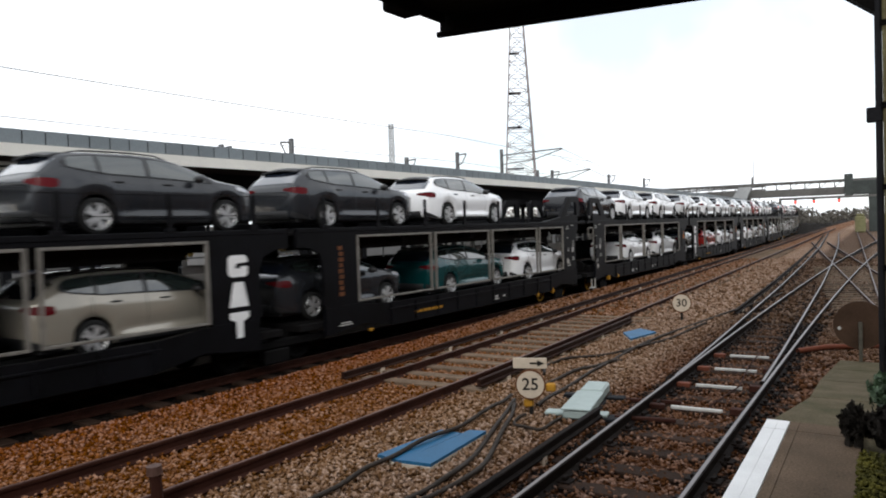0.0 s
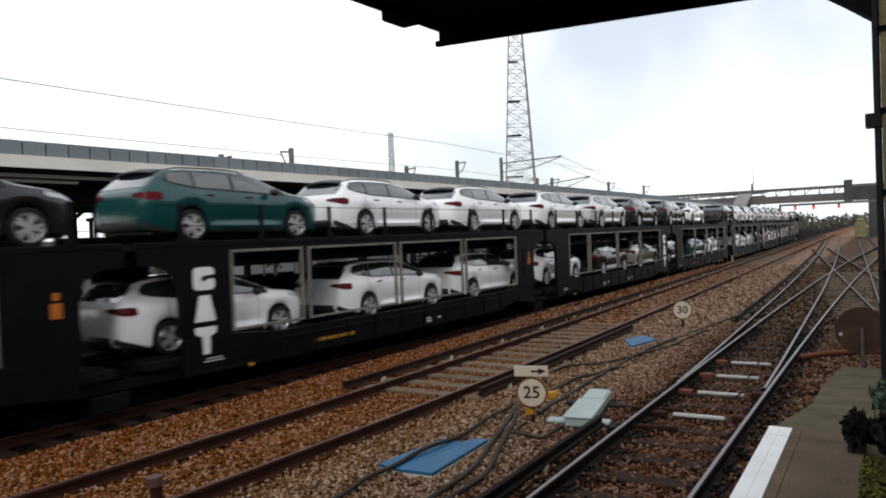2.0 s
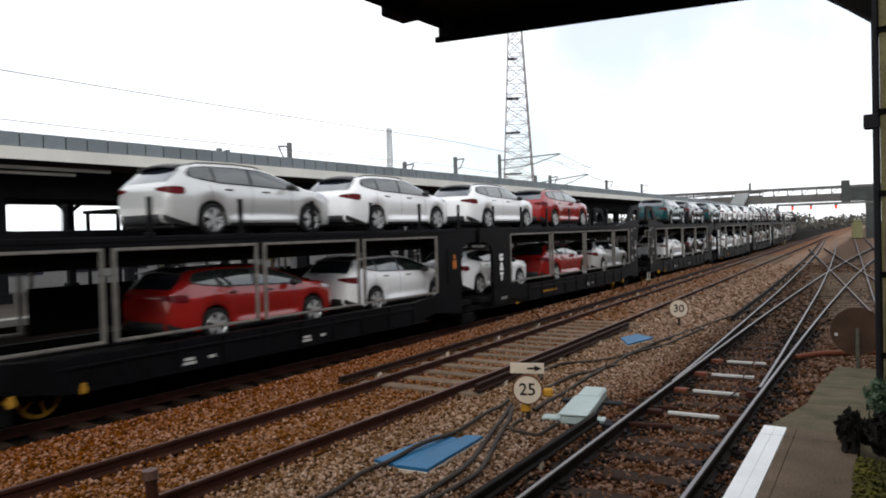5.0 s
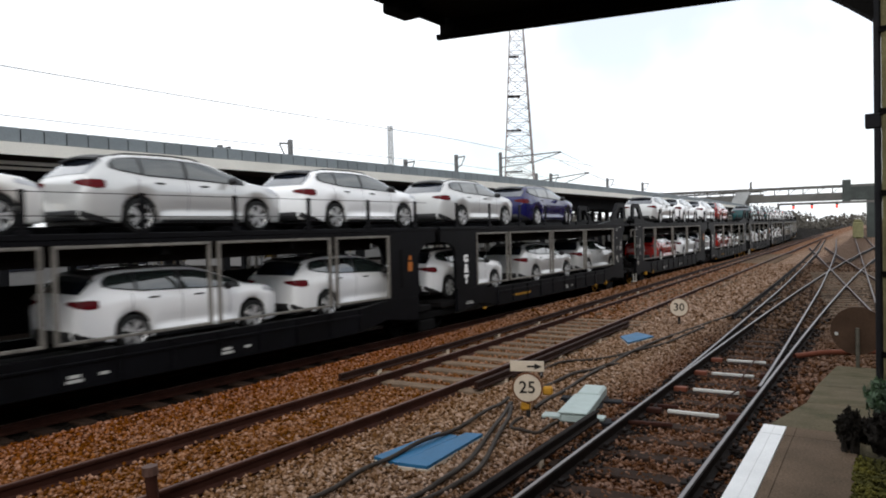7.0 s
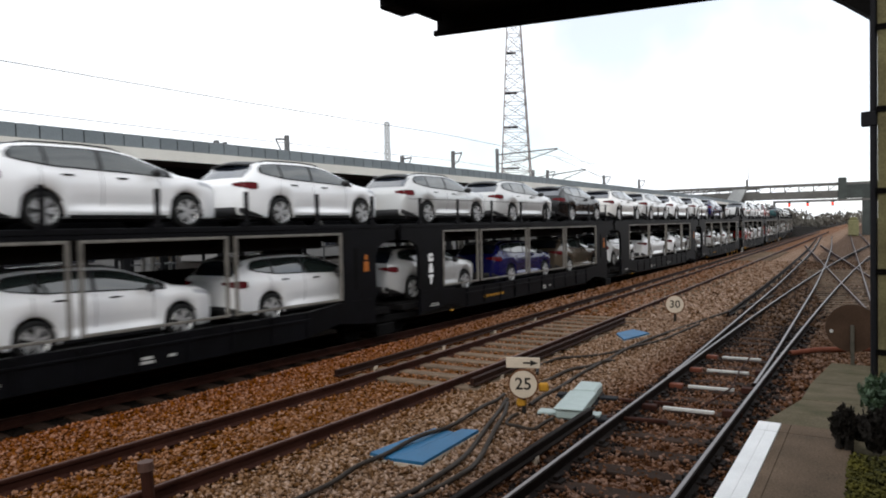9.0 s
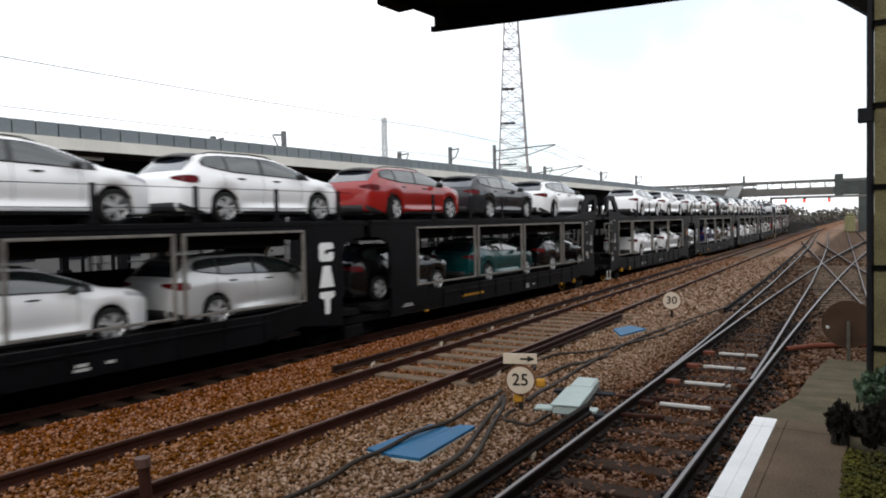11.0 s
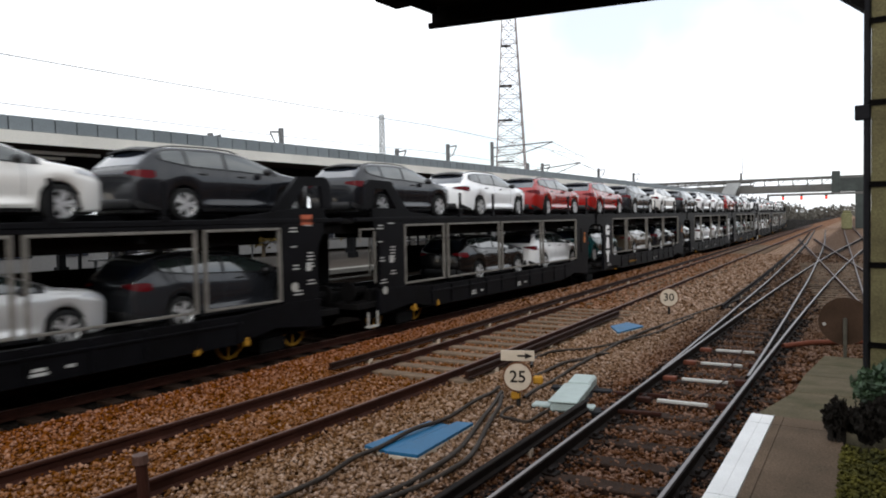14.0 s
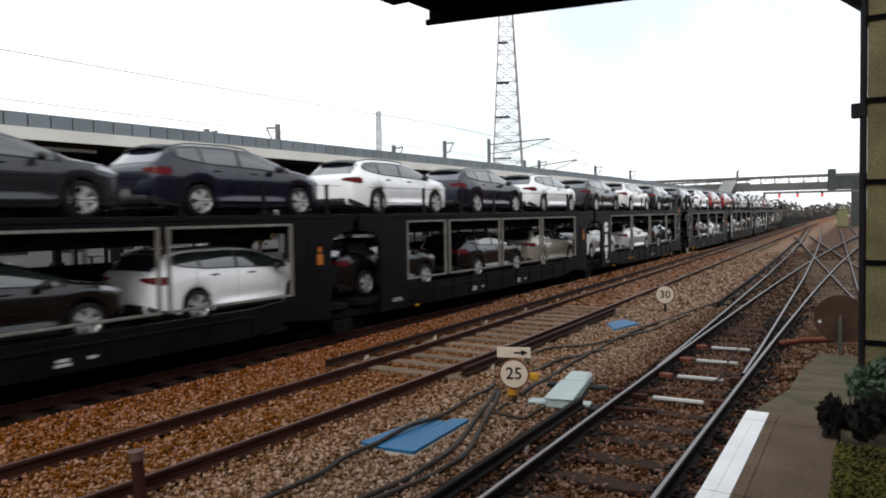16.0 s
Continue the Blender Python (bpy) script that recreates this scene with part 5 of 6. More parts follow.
def crown(bm, centre, radius, count, leaf, r):
    """Many small leaf clumps with an uneven outline."""
    for _ in range(count):
        d = Vector((r.gauss(0, 1), r.gauss(0, 1), r.gauss(0, 0.8))).normalized()
        k = r.uniform(0.35, 1.0) ** 0.6 * (0.75 + 0.35 * noise.noise(d * 1.7 + Vector(centre)))
        p = Vector(centre) + Vector((d.x * radius[0], d.y * radius[1], d.z * radius[2])) * k
        e = Euler((r.uniform(0, 3), r.uniform(0, 3), r.uniform(0, 6)))
        s = leaf * r.uniform(0.6, 1.4)
        q = [p + e.to_matrix() @ Vector(c) * s for c in ((-0.5, 0, 0), (0, -0.28, 0.05), (0.6, 0, 0), (0, 0.28, 0.05))]
        bm.faces.new([bm.verts.new(v) for v in q])


def tree(x, y, h, w, mat, label, count=420, leaf=0.35):
    r = random.Random(int(x * 13 + y * 7))
    root = tagged(empty("tree", pose(x, y, -0.2)), label, "tree", "far trees")
    bm = bmesh.new()
    rod(bm, (0, 0, 0), (0.1, 0, h * 0.55), 0.16, 0.09)
    for i in range(6):
        a = i * 1.05
        rod(bm, (0.05, 0, h * (0.3 + 0.04 * i)), (math.cos(a) * w * 0.6, math.sin(a) * w * 0.6, h * (0.55 + 0.06 * i)), 0.06, 0.02, 5)
    part("trunk", bm, M["bark"], root)
    bm = bmesh.new()
    crown(bm, (0, 0, h * 0.62), (w, w, h * 0.4), count, leaf, r)
    part("crown", bm, mat, root)


for k, (x, y, h, w) in enumerate(((-34, 24, 3.4, 1.6), (-36, 33, 3.0, 1.5), (-33, 13, 3.2, 1.4), (-40, 46, 3.3, 1.8), (-42, 60, 3.6, 2.0))):
    tree(x, y, h, w, M["autumn"], "small tree with yellowing autumn leaves", 380, 0.3)


def woods(name, x0, x1, y0, y1, h, count, label):
    r = random.Random(5)
    bm = bmesh.new()
    for _ in range(count):
        x, y = r.uniform(x0, x1), r.uniform(y0, y1)
        top = h * (0.65 + 0.5 * noise.noise(Vector((x * 0.05, y * 0.05, 3))))
        crown(bm, (x, y, top * 0.5), (r.uniform(1.5, 3.5), 2.5, top * 0.5), 60, 0.85, r)
    return tagged(link(name, bm, M["far_wood"]), label, "woods", kind="stuff")


woods("far_woods", -62, -32, 205, 235, 10.0, 110, "grey-brown tall distant trees beyond the bridge")
woods("far_woods", -60, 40, 205, 235, 5.5, 150, "grey-brown distant trees along the horizon")
woods("far_woods", -150, -60, 160, 220, 9.5, 170, "grey-brown distant trees behind the station")

# ---- overhead line equipment ----
def ole_pole(x, y, top, arms, label="grey overhead line mast behind the canopy"):
    root = tagged(empty("overhead_line_mast", pose(x, y, 0)), label, "mast", "overhead line masts")
    part("pole", boxes((-0.13, 0.13, -0.13, 0.13, -0.2, top), bevel=0.02), M["steel"], root)
    for (dx, dy, z0, z1) in arms:
        bm = bmesh.new()
        rod(bm, (0, 0, z0), (dx, dy, z1), 0.06)
        rod(bm, (dx * 0.55, dy * 0.55, z0 + (z1 - z0) * 0.55 - 0.75), (dx, dy, z1 - 0.05), 0.045)
        rod(bm, (0, 0, z0 - 0.9), (dx * 0.55, dy * 0.55, z0 + (z1 - z0) * 0.55 - 0.75), 0.045)
        part("cantilever_arm", bm, M["steel"], root)


ole_pole(-35.3, 34.2, 8.55, [(-1.0, 0, 8.3, 8.4)])
ole_pole(-36.6, 64.0, 10.0, [(6.6, 0.0, 9.4, 9.55)], "stout overhead line mast with cantilever arm")
ole_pole(-38.5, 75.5, 8.6, [(6.4, 0.0, 7.7, 8.3)], "stout overhead line mast with cantilever arm")
for x, y, top in ((-35, 28.3, 7.7), (-35, 46.2, 8.0), (-35, 53.5, 8.9), (-35, 72, 8.2), (-35, 88, 8.4), (-35, 101, 8.4)):
    ole_pole(x, y, top, [(0.9, 0.0, top - 0.25, top - 0.2)])
for x, z, r in ((-33, 9.98, 0.021), (-33, 7.90, 0.017)):
    pts = []
    for i in range(40):
        y = -30 + i * 4.6
        sag = 0.22 * (1 - (2 * ((y % 50) / 50) - 1) ** 2)
        pts.append((x + 0.3 - 0.0004 * max(0, y) ** 2, y, z - sag))
    tagged(link("overhead_wire", tube(pts, r, 5), M["steel"]), "thin grey overhead wire strung above the canopy", "wire", "overhead wires")

for a, b in (((-30.0, 64.0, 9.5), (-47.0, 150.0, 8.6)), ((-30.2, 64.0, 8.7), (-47.2, 150.0, 7.9)), ((-32.1, 75.5, 8.2), (-48.0, 150.0, 7.6))):
    pts = [(a[0] + (b[0] - a[0]) * k / 12, a[1] + (b[1] - a[1]) * k / 12, a[2] + (b[2] - a[2]) * k / 12 - 0.5 * (1 - (k / 6 - 1) ** 2)) for k in range(13)]
    tagged(link("overhead_wire", tube(pts, 0.022, 5), M["steel"]), "thin grey overhead wire running from a cantilever arm", "wire", "overhead wires")

# ---- lattice towers ----
def lattice(name, x, y, top, w0, w1, bays, r, mat, label, rz=20, decks=()):
    root = tagged(empty(name, pose(x, y, 0, 0, 0, rz)), label, "lattice tower")

    def corner(k, z):
        w = w0 + (w1 - w0) * z / top
        sx, sy = ((1, 1), (-1, 1), (-1, -1), (1, -1))[k % 4]
        return (sx * w / 2, sy * w / 2, z)
    for k in range(4):
        bm = bmesh.new()
        rod(bm, corner(k, -0.2), corner(k, top), r * 1.5, r * 1.2, 6)
        part("leg", bm, mat, root)
    bm = bmesh.new()
    for i in range(bays):
        z0, z1 = top * i / bays, top * (i + 1) / bays
        for k in range(4):
            rod(bm, corner(k, z0), corner(k + 1, z1), r * 0.75, n=4)
            rod(bm, corner(k + 1, z0), corner(k, z1), r * 0.75, n=4)
            rod(bm, corner(k, z1), corner(k + 1, z1), r * 0.7, n=4)
    tagged(part("bracing", bm, mat, root), kind="stuff")
    for z in decks:
        w = w0 + (w1 - w0) * z / top
        part("rest_platform", boxes((-w / 2, w * 0.1, -w / 2, 0, z, z + 0.10)), M["far_dark"], root)
    return root


lattice("lattice_tower", -59.5, 110.4, 48, 6.0, 1.0, 21, 0.078, M["mast"], "tall tapering steel lattice radio tower", 30, (11.8, 18.7, 24.4, 31.1))
lattice("lattice_mast", -118, 149.6, 29.5, 1.5, 0.9, 18, 0.07, M["bridge_light"], "slender pale lattice mast in the distance", 10, ())

# ---- footbridge across the tracks in the distance ----
fb = tagged(empty("footbridge", pose(0, 126, 0, 0, 0, 3)), "long grey truss footbridge spanning all the tracks", "footbridge")
part("girder", boxes((-40, 24, -1.3, -1.1, 5.45, 6.55), (-40, 24, 1.1, 1.3, 5.45, 6.55), (-40, 24, -1.1, 1.1, 5.5, 5.7), bevel=0.02), M["bridge"], fb, "plate girder")
part("handrail_beam", boxes((-48, 24, -1.32, -1.05, 7.35, 7.7), (-48, 24, 1.05, 1.32, 7.35, 7.7), bevel=0.02), M["bridge"], fb)
fst = None
for i in range(33):
    x = -40 + i * 2.0
    bm = None
    if fst is None:
        bm = boxes((-0.07, 0.07, -1.28, -1.12, 6.55, 7.35))
        rod(bm, (0, -1.2, 6.55), (1.0, -1.2, 7.35), 0.05, n=5)
        fst = part("truss_strut", bm, M["bridge"], fb)
        fst.matrix_basis = pose(x, 0, 0)
    else:
        share("truss_strut", fst, fb, pose(x, 0, 0))
part("pier", boxes((-38.5, -37.7, -1, 1, -0.2, 5.45)), M["bridge"], fb)
part("stair_cladding", prism([(-29.3, 3.6), (-27.0, 3.6), (-25.4, 7.2), (-27.4, 7.2)], "y", -2.2, -1.35), M["bridge_light"], fb, "pale sloping stair cladding")
part("lift_tower", boxes((-9.6, -8.2, -1.6, 1.4, -0.2, 5.4), (-12.5, -7.0, -1.7, 1.5, 5.35, 7.35), (-12.7, -11.6, -1.75, -0.5, 5.2, 8.4), bevel=0.05), M["tower_green"], fb, "dark grey-green lift tower")
bm = bmesh.new()
rod(bm, (-25.6, 0, 7.6), (-25.6, 0, 8.8), 0.2, 0.16)
rod(bm, (-25.4, 0, 8.7), (-25.4, 0, 11.9), 0.05, 0.03)
part("aerial", bm, M["bridge"], fb)
# further span, seen behind
fb2 = tagged(empty("footbridge", pose(-40, 150, 0, 0, 0, -14)), "grey covered bridge span leading to the station", "footbridge")
part("girder", boxes((-34, 12, -1.2, 1.2, 6.6, 7.6), (-34, 12, -1.3, 1.3, 8.0, 8.2), bevel=0.05), M["bridge"], fb2)
part("pier", boxes((-30, -29, -1, 1, -0.2, 6.8), (8, 9, -1, 1, -0.2, 6.8)), M["bridge"], fb2)

gan = tagged(empty("signal_gantry", pose(0, 116, 0)), "grey signal gantry over the tracks with three red signals", "signal gantry")
part("beam", boxes((-20, 2, -0.25, 0.25, 4.75, 5.05), bevel=0.02), M["bridge"], gan)
part("post", boxes((-20.2, -19.9, -0.15, 0.15, -0.2, 5.05)), M["bridge"], gan)
part("post", boxes((1.9, 2.2, -0.15, 0.15, -0.2, 5.05)), M["bridge"], gan)
for x in (-18.0, -15.6, -12.45):
    hd = part("signal_head", boxes((x - 0.16, x + 0.16, -0.45, -0.2, 4.15, 4.75), bevel=0.03), M["far_dark"], gan)
    bm = bmesh.new()
    rod(bm, (x, -0.5, 4.4), (x, -0.45, 4.4), 0.13, n=14)
    part("signal_lamp", bm, M["red_light"], hd, "lit red signal lamp")
cab = tagged(empty("relay_cabinet", pose(-10.1, 118, -0.18)), "pale yellow trackside cabinet by the distant tracks", "cabinet")
part("body", boxes((-0.65, 0.65, -0.4, 0.4, 0, 2.3), bevel=0.15), M["cream_grp"], cab)
part("lid", boxes((-0.5, 0.5, -0.32, 0.32, 2.3, 2.65), bevel=0.12), M["cream_grp"], cab)

# ---- near platform ----
PZ = 0.915
plat = tagged(empty("platform"), "near concrete platform end with white edge line", "railway platform", kind="structure")


def edge_x(y):
    return -0.80 - 0.06 * y


part("platform_body", prism([(edge_x(-5) + 0.02, -5), (2.5, -5), (2.5, 5.85), (edge_x(5.85) + 0.02, 5.85)], "z", -0.25, PZ - 0.06), M["ramp"], plat)
ramp_pts = []
for i in range(5):
    y = 5.86 + i * 1.7
    z = PZ - 0.008 - 0.105 * (y - 5.86)
    xl = edge_x(y) + (0.04 if i == 0 else 0.15) + 0.02 * math.sin(i * 2.1)
    ramp_pts.append((xl, y, z))
for i, ((xa, ya, za), (xb, yb, zb)) in enumerate(zip(ramp_pts, ramp_pts[1:])):
    sb = bmesh.new()
    lo = -0.3
    v = [sb.verts.new(c) for c in ((xa, ya, za), (0.9, ya, za), (0.9, yb - 0.012, zb), (xb, yb - 0.012, zb), (xa, ya, lo), (0.9, ya, lo), (0.9, yb - 0.012, lo), (xb, yb - 0.012, lo))]
    for f in ((0, 1, 2, 3), (4, 7, 6, 5), (0, 4, 5, 1), (1, 5, 6, 2), (2, 6, 7, 3), (3, 7, 4, 0)):
        sb.faces.new([v[k] for k in f])
    bmesh.ops.bevel(sb, geom=[e for e in sb.edges if e.calc_length() < 5], offset=0.012, segments=1, affect="EDGES")
    part("ramp_slab", sb, M["ramp"], plat)
y = -3.7
while y < 5.8:
    y1 = min(y + 1.55, 5.85)
    for (a, b), mat, nm in (((0.022, 0.100), M["white_line"], "edge_stone"), ((0.102, 0.178), M["white_line"], "edge_stone"), ((0.184, 0.245), M["paving"], "paving_slab"), ((0.249, 0.645), M["paving"], "paving_slab")):
        sb = prism([(edge_x(y) + a, y + 0.004), (edge_x(y) + b, y + 0.004), (edge_x(y1) + b, y1 - 0.004), (edge_x(y1) + a, y1 - 0.004)], "z", PZ - 0.058, PZ)
        part(nm, sb, mat, plat, "worn white edge line" if nm == "edge_stone" else "")
    y = y1
part("moss_bed", sweep([(-0.01, 0.0), (1.9, 0.0), (1.9, 0.05), (0.9, 0.075), (0.3, 0.06), (-0.01, 0.03)], [(edge_x(-5) + 0.665, -5, PZ - 0.058), (edge_x(5.28) + 0.665, 5.28, PZ - 0.058)]), M["moss"], plat, "yellow-green moss bed")


def moss_spot(r, n):
    y = r.uniform(2.5, 5.25, n)
    x = -0.80 - 0.06 * y + 0.645 + r.uniform(0, 1.0, n) ** 1.3
    return np.stack([x, y, np.full(n, PZ + 0.005) + r.uniform(-0.01, 0.02, n)], 1)


scatter("moss_tufts", 5000, 0.018, moss_spot, M["moss"], "clumps of yellow-green moss beside the platform paving", "moss")


def bush(x, y, z, w, h, count, leaf, label, mat, seed):
    r = random.Random(seed)
    root = tagged(empty("bush", pose(x, y, z)), label, "bush", "platform shrubs")
    bm = bmesh.new()
    for _ in range(16):
        a = r.uniform(0, 6.28)
        k = r.uniform(0.1, 0.8) * w
        rod(bm, (0.05 * math.cos(a), 0.05 * math.sin(a), 0), (k * math.cos(a), k * math.sin(a), h * r.uniform(0.5, 0.95)), 0.012, 0.004, 5)
    part("stem", bm, M["dead"], root)
    bm = bmesh.new()
    crown(bm, (0, 0, h * 0.55), (w, w, h * 0.55), count, leaf, r)
    part("leaves", bm, mat, root)


bush(-0.20, 6.25, 0.80, 0.36, 0.58, 2200, 0.055, "leafy green shrub beside the platform column", M["leaf"], 3)
bush(-0.52, 5.42, 0.90, 0.10, 0.30, 900, 0.040, "dark withered weed clump on the platform end", M["dead"], 4)
bush(-0.10, 5.72, 0.88, 0.30, 0.36, 1500, 0.05, "dark withered weed clump by the moss bed", M["dead"], 5)
bush(-0.34, 5.52, 0.90, 0.19, 0.26, 1500, 0.045, "withered blackish weed clump standing on the paving", M["dead"], 6)

def foot_spot(r, n):
    y = r.uniform(3.5, 9.5, n)
    return np.stack([edge_x(y) - r.uniform(0.0, 0.22, n), y, -0.10 + r.uniform(-0.03, 0.06, n)], 1)


scatter("foot_weeds", 900, 0.028, foot_spot, M["leaf"], "small green weeds along the platform foot", "weeds")


def rubble_spot(r, n):
    y = r.uniform(9.0, 14.5, n)
    return np.stack([-1.0 - 0.045 * y + r.uniform(-0.25, 1.1, n), y, -0.10 + r.uniform(-0.03, 0.05, n)], 1)


scatter("ballast_stones", 9000, 0.034, lambda r, n: np.stack([(v := r.uniform(12.0, 24.0, n)) * -0.05 - 1.35 + r.uniform(0, 2.6, n), v, -0.115 + r.uniform(-0.02, 0.02, n)], 1), M["stone"], "pale ballast stones beyond the platform ramp", "ballast")
scatter("broken_rubble", 1200, 0.045, rubble_spot, M["stone"], "broken brown rubble round the platform ramp", "rubble")

# column, bracket and canopy over the near platform
colm = tagged(empty("canopy_column", pose(-0.345, 8.3, 0)), "lichen-stained square concrete column at the platform end", "column")
part("shaft", boxes((-0.15, 0.19, -0.15, 0.15, -0.1, 5.3), bevel=0.02), M["column"], colm)
band = None
for k in range(7):
    m = pose(0, 0, 0.35 + 0.775 * k)
    if band is None:
        band = part("joint_band", boxes((-0.162, 0.202, -0.162, 0.162, -0.028, -0.012), (-0.162, 0.202, -0.162, 0.162, 0.012, 0.028), (-0.153, 0.193, -0.153, 0.153, -0.012, 0.012)), M["canopy_dark"], colm)
        band.matrix_basis = m
    else:
        share("joint_band", band, colm, m)
bm = bmesh.new()
rod(bm, (-0.185, -0.1, 0.5), (-0.185, -0.1, 4.6), 0.032, n=10)
part("drain_pipe", bm, M["far_dark"], colm, "purplish black drain pipe")
part("pipe_bracket", boxes((-0.29, -0.155, -0.14, -0.04, 3.30, 3.44), bevel=0.008), M["far_dark"], colm)
part("haunch", prism([(-0.155, 4.30), (-0.155, 5.3), (-1.25, 5.3), (-0.75, 4.76), (-0.44, 4.53)], "y", -0.12, 0.12), M["canopy_dark"], colm)

roof = tagged(empty("near_canopy"), "black canopy roof over the near platform", "platform canopy")


def end_y(x):
    return 7.0 + (x + 4.7) * 0.195


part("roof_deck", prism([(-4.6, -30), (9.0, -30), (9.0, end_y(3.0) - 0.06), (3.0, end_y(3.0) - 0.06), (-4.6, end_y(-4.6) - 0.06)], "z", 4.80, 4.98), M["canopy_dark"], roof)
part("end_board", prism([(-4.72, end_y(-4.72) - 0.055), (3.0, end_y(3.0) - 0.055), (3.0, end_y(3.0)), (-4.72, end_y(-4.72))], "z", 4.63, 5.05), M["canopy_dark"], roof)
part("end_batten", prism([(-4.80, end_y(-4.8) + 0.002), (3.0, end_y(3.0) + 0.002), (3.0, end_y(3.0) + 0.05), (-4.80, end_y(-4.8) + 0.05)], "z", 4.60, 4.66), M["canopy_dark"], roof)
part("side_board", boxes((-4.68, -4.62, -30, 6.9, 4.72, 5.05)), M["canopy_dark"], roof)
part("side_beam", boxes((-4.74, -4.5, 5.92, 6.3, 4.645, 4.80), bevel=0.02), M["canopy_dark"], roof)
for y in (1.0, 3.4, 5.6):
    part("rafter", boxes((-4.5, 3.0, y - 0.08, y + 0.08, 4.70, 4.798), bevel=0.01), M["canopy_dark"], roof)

part("support_post", boxes((3.2, 3.6, -3.2, -2.8, -1.78, 4.80)), M["canopy_dark"], roof)
# the canopy stands close over the camera: bring it in to its true size
shrink = Matrix.Translation(EYE) @ Matrix.Scale(0.36, 4) @ Matrix.Translation(-Vector(EYE))
for o in roof.children:
    o.data.transform(shrink)

# ---- trackside things ----
def speed_sign(x, y, r, zc, number, rz, arrow, label):
    root = tagged(empty("speed_sign", pose(x, y, -0.15, 0, 0, rz)), label, "speed sign", "trackside speed signs")
    bm = bmesh.new()
    rod(bm, (0, 0.03, 0), (0, 0.03, zc + 0.15), 0.03, n=8)
    part("post", bm, M["sign_black"], root)
    zc += 0.15
    bm = bmesh.new()
    rod(bm, (0, 0.0, zc), (0, -0.02, zc), r, n=32)
    part("rim", bm, M["sign_rim"], root, "rust-edged round rim")
    bm = bmesh.new()
    rod(bm, (0, -0.018, zc), (0, -0.024, zc), r * 0.90, n=32)
    part("face", bm, M["sign_face"], root)
    me = text_mesh(number, r * 1.12, 0.002)
    me.materials.clear()
    me.materials.append(M["sign_black"])
    o = new("numerals", me)
    o.parent, o.matrix_basis = root, pose(0, -0.027, zc, 90, 0, 0)
    if arrow:
        zp = zc + r + 0.085
        part("arrow_plate", boxes((-0.225, 0.225, -0.02, 0.0, zp - 0.07, zp + 0.07), bevel=0.004), M["sign_face"], root, "pale plate with a black arrow")
        part("arrow", prism([(0.0, zp - 0.012), (0.10, zp - 0.012), (0.10, zp - 0.04), (0.20, zp), (0.10, zp + 0.04), (0.10, zp + 0.012), (0.0, zp + 0.012)], "y", -0.026, -0.021), M["sign_black"], root)
        for px, pz in ((0.20, zc - 0.05), (-0.10, zc - r - 0.06)):
            part("yellow_lamp", boxes((px - 0.0, px + 0.13, 0.0, 0.10, pz - 0.05, pz + 0.06), bevel=0.02), M["yellow"], root, "yellow sign lamp housing")


speed_sign(-4.62, 8.67, 0.203, 0.29, "25", 22, True, "round speed sign reading 25 with arrow plate")
speed_sign(-5.54, 18.54, 0.24, 0.33, "30", 16, False, "round white speed sign reading 30")
big = tagged(empty("round_sign", pose(-1.10, 12.6, 0, 0, 0, 8)), "large round brown sign seen from its back", "sign")
bm = bmesh.new()
rod(bm, (0, 0, 0.752), (0, 0.02, 0.752), 0.362, n=40)
part("disc", bm, M["sign_back"], big)
part("post", boxes((-0.026, 0.026, -0.05, -0.004, -0.3, 0.80), bevel=0.006), M["sign_post"], big)
bm = bmesh.new()
rod(bm, (-0.28, -0.002, 0.70), (-0.28, -0.012, 0.70), 0.026, n=10)
part("white_dot", bm, M["white_mark"], big)

pm_ = tagged(empty("point_machine", pose(-4.12, 9.38, -0.15, 0, 0, 12.5)), "pale grey-green point machine box beside the turnout", "point machine")
part("base_plate", boxes((-0.46, 0.50, -0.62, -0.36, 0.0, 0.05), (-0.46, 0.48, 0.42, 0.68, 0.0, 0.05), (-0.2, 0.2, -0.75, 0.85, 0.0, 0.06), bevel=0.01), M["far_dark"], pm_)
part("case", boxes((-0.17, 0.17, -0.80, 0.25, 0.06, 0.18), bevel=0.025), M["grey_box"], pm_)
part("motor_case", boxes((-0.17, 0.17, 0.26, 0.85, 0.06, 0.22), bevel=0.03), M["grey_box"], pm_)
part("lid", boxes((-0.19, 0.19, -0.82, 0.24, 0.182, 0.205), bevel=0.008), M["grey_box"], pm_)
for x0, x1, y0, y1 in ((-0.46, -0.18, -0.60, -0.40), (-0.44, -0.18, 0.45, 0.63), (0.18, 0.36, -0.58, -0.38), (0.18, 0.44, 0.40, 0.58)):
    part("side_bracket", boxes((x0, x1, y0, y1, 0.05, 0.09), bevel=0.01), M["grey_box"] if y0 < 0 else M["far_dark"], pm_)
for y in (-0.47, 0.51):
    part("drive_rod", boxes((0.44, 1.2, y - 0.03, y + 0.03, 0.02, 0.07), bevel=0.01), M["rust"], pm_)


def blue_board(outline, z, label):
    root = tagged(empty("blue_cover_board", pose(0, 0, z)), label, "cover board", "blue boards")
    part("board", prism(outline, "z", 0.0, 0.035), M["blue_sheet"], root)
    cx, cy = sum(p[0] for p in outline) / 4, sum(p[1] for p in outline) / 4
    part("pale_edge", prism([(cx + (a - cx) * 1.03, cy + (b - cy) * 1.03) for a, b in outline], "z", -0.05, -0.002), M["sign_face"], root, "pale board underneath")


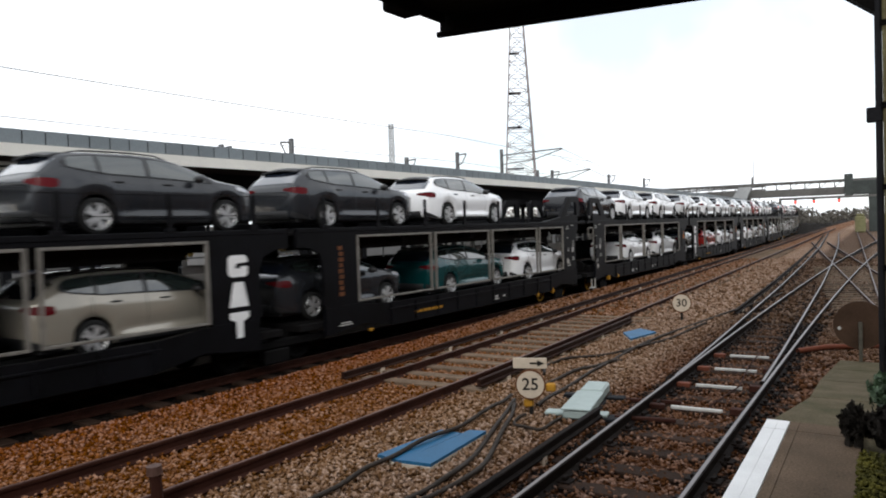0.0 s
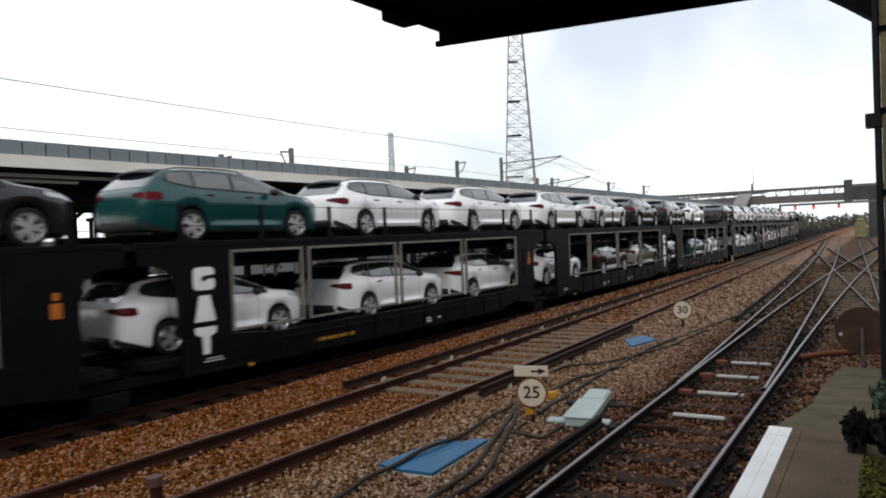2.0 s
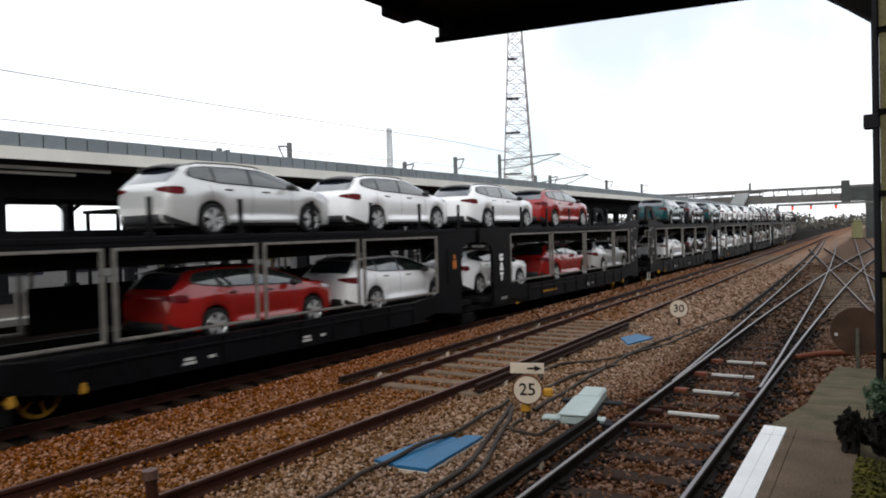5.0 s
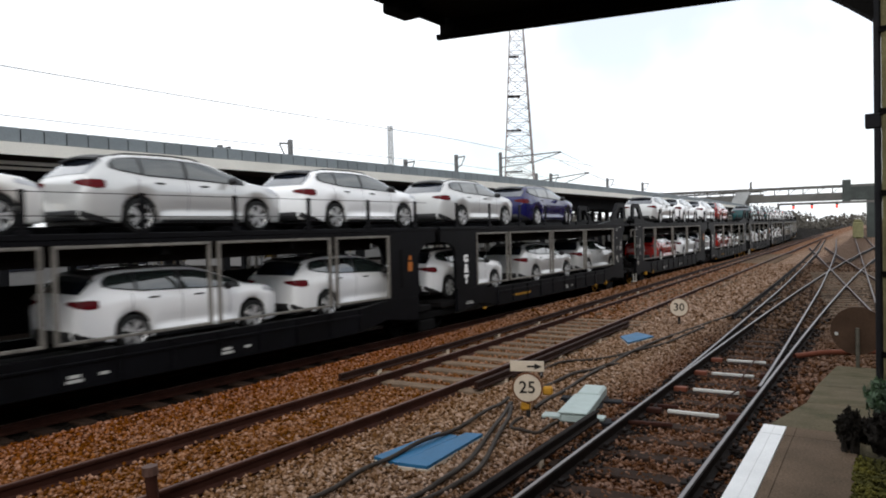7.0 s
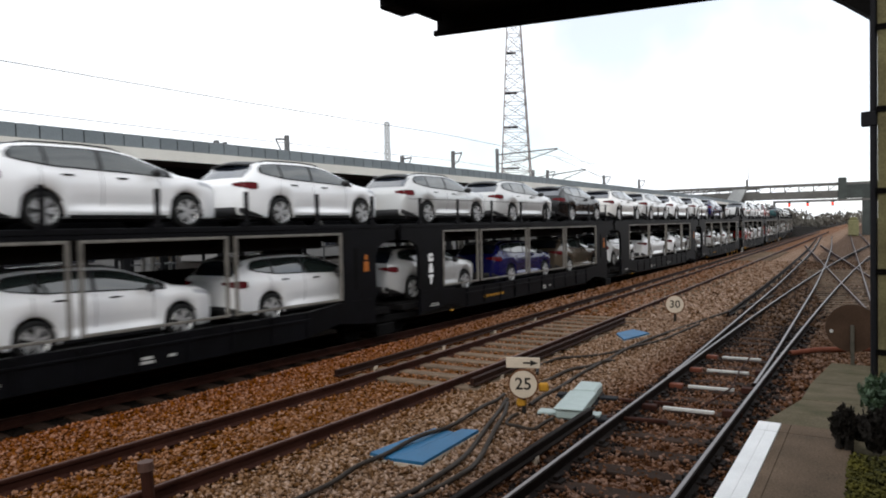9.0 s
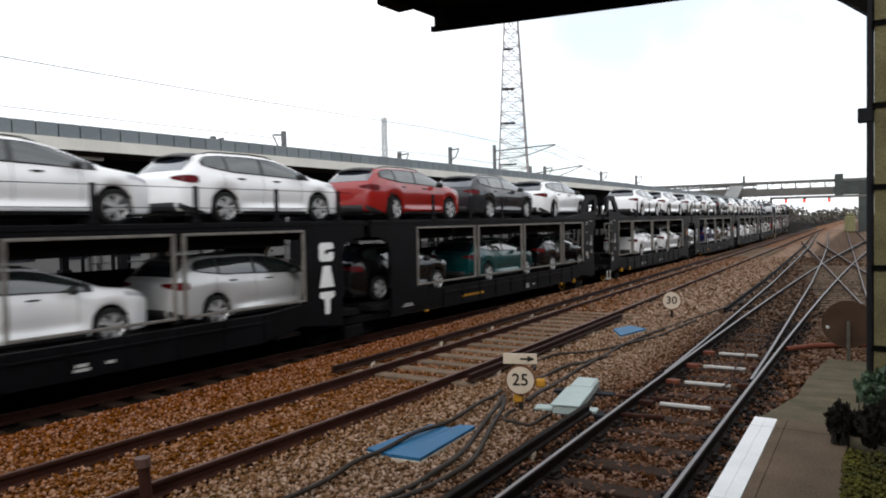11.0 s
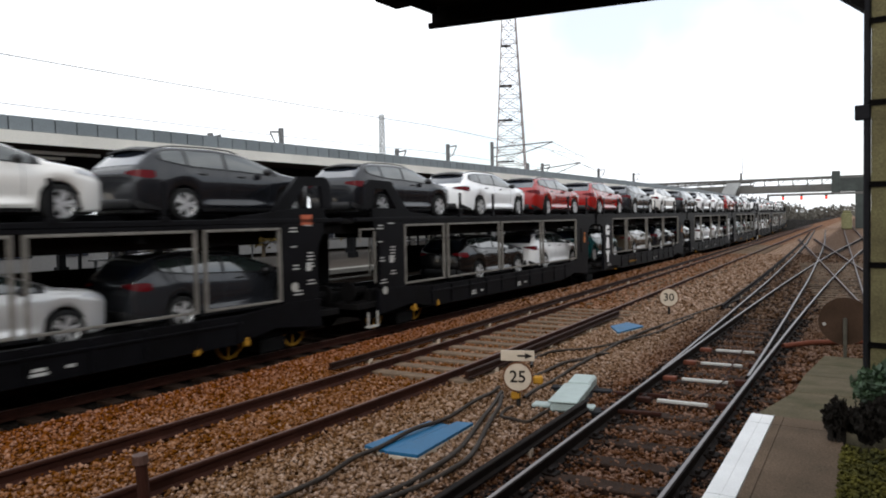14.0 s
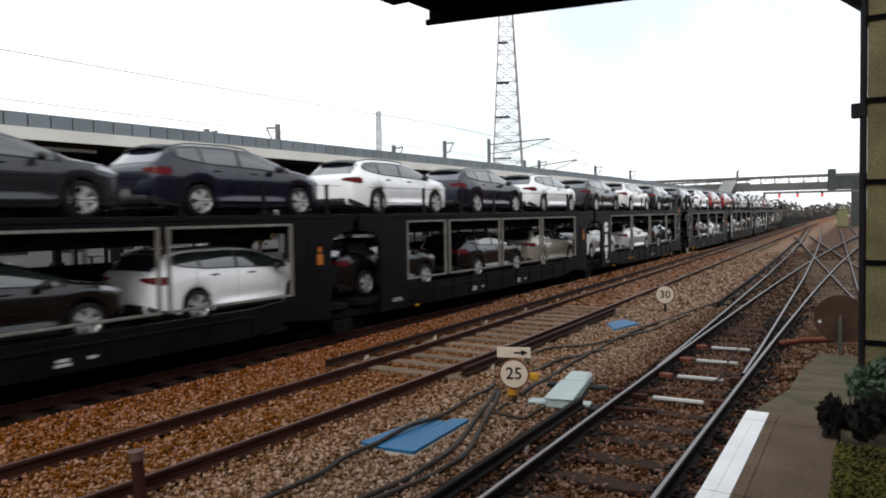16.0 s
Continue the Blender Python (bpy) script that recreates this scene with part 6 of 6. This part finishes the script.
blue_board([(-5.24, 6.20), (-4.87, 6.15), (-4.87, 7.34), (-5.17, 7.36)], -0.10, "bright blue cover board lying on the ballast")
blue_board([(-4.84, 6.13), (-4.50, 6.18), (-4.63, 7.52), (-4.83, 7.46)], -0.085, "bright blue cover board lying on the ballast")
blue_board([(-6.02, 15.75), (-5.55, 14.95), (-5.38, 16.1), (-5.9, 16.5)], -0.09, "faded blue cover board lying further along")


def cable(points, r, label, z=-0.075):
    pts = []
    for (a, b) in zip(points, points[1:]):
        for k in range(6):
            f = k / 6
            pts.append((a[0] + (b[0] - a[0]) * f, a[1] + (b[1] - a[1]) * f))
    pts.append(points[-1])
    sm = pts[:]
    for _ in range(3):
        sm = [sm[0]] + [((a[0] + 2 * b[0] + c[0]) / 4, (a[1] + 2 * b[1] + c[1]) / 4) for a, b, c in zip(sm, sm[1:], sm[2:])] + [sm[-1]]
    line = [(x, y, z + 0.015 * math.sin(i * 0.7)) for i, (x, y) in enumerate(sm)]
    ob = link("cable", tube(line, r, 8), M["cable"], smooth=True)
    tagged(ob, label, "cable", "trackside cables")


cable([(-4.75, 3.6), (-4.88, 5.11), (-4.96, 5.75), (-5.04, 6.57), (-4.99, 7.39), (-5.12, 8.57), (-5.24, 9.24)], 0.026, "black cable crossing the blue boards", -0.03)
cable([(-4.2, 4.0), (-4.15, 5.54), (-4.15, 6.13), (-4.4, 7.08), (-4.92, 8.51), (-5.12, 9.11)], 0.028, "black rubber cable looping over the ballast")
cable([(-4.1, 4.0), (-4.01, 5.63), (-3.95, 6.24), (-4.28, 7.14), (-4.78, 8.42), (-5.0, 8.9)], 0.028, "black rubber cable looping over the ballast")
cable([(-4.7, 9.0), (-4.83, 10.08), (-4.96, 11.69), (-5.12, 13.44), (-5.11, 16.99), (-4.75, 20.91), (-4.49, 26.03)], 0.028, "long dark cable running along the verge")
cable([(-5.6, 11.0), (-5.95, 11.75), (-5.83, 12.42), (-5.2, 13.4), (-4.9, 15.2), (-4.8, 18.0)], 0.026, "long dark cable running along the verge")
cable([(-4.62, 8.5), (-4.58, 8.06), (-4.25, 7.9), (-4.09, 8.04), (-4.14, 8.62)], 0.022, "short black cable beneath the sign")
cable([(-5.3, 9.6), (-5.23, 10.31), (-5.22, 11.56), (-5.05, 12.3), (-4.9, 12.7)], 0.03, "short dark cable lying on the verge")

peg = tagged(empty("marker_post", pose(-5.95, 3.95, -0.15, 3, -2, 0)), "short rusty steel marker post beside the track", "post")
bm = bmesh.new()
rod(bm, (0, 0, 0), (0, 0, 0.42), 0.055, n=12)
part("post", bm, M["rust"], peg)
bm = bmesh.new()
rod(bm, (0, 0, 0.42), (0, 0, 0.50), 0.075, 0.07, n=12)
part("cap", bm, M["brown_top"], peg, "worn cap")

for y in (9.86, 11.33, 12.70, 14.03):
    x = straight_x(y)
    bar = tagged(empty("stretcher_bar", pose(x, y, -0.09, 0, 0, 4)), "white-painted stretcher bar between the switch rails", "stretcher bar", "stretcher bars")
    part("bar", boxes((-0.34, 0.32, -0.03, 0.03, -0.03, 0.012), bevel=0.008), M["white_mark"], bar)
    part("bracket", boxes((-0.62, -0.42, -0.06, 0.06, -0.05, 0.02), bevel=0.01), M["pipe"] if y > 10 else M["rust"], bar, "rust-orange bracket")
    part("bracket", boxes((0.42, 0.66, -0.07, 0.07, -0.04, 0.05), bevel=0.01), M["rust"], bar)
dr = tagged(link("drive_rod", tube([(-2.62, 9.9, -0.05), (-2.55, 11.3, -0.05), (-2.75, 12.8, -0.05), (-2.85, 14.2, -0.05)], 0.012), M["rust"]), "rusty rod linking the stretcher bars", "rod")
tagged(link("orange_pipe", tube([(-2.30, 14.75, -0.06), (-1.9, 15.2, -0.03), (-1.5, 15.6, -0.05), (-0.9, 16.0, -0.06)], 0.05, 10), M["pipe"], smooth=True), "rust-orange pipe lying across the ballast", "pipe")

# ---- unseen building added behind the camera to keep sky light off the train's side ----
hall = tagged(empty("station_hall"), "unseen brick building added behind the near platform to block sky light", "building")
part("wall", boxes((4.2, 4.6, -60, 70, -0.3, 6.2)), M["brick"], hall)
part("roof", boxes((3.7, 12.0, -60, 70, 6.2, 6.6), bevel=0.04), M["bridge"], hall)
part("canopy", boxes((1.9, 4.2, 9.5, 70, 4.3, 4.55), bevel=0.03), M["soffit"], hall)
win = None
for k in range(26):
    m = pose(4.2, -56 + k * 4.8, 2.4)
    if win is None:
        win = part("window", boxes((-0.03, 0.02, -0.7, 0.7, -0.9, 0.9), bevel=0.01), M["rear_glass"], hall)
        win.matrix_basis = m
    else:
        share("window", win, hall, m)


# ---- what moves ----
def motions():
    times = [float(i) for i in range(17)]
    for ob, s, base, z in RIDERS:
        walk(ob, [(t, ride_pose(s + ahead(t), base, z)) for t in times])
    # the wagon wheels roll on the rails
    for ax, y in SPIN:
        walk(ax, [(i / FPS, pose(0, y, 0.42, -math.degrees(ahead(i / FPS) / 0.42), 0, 0)) for i in range(16 * FPS + 1)])


motions()
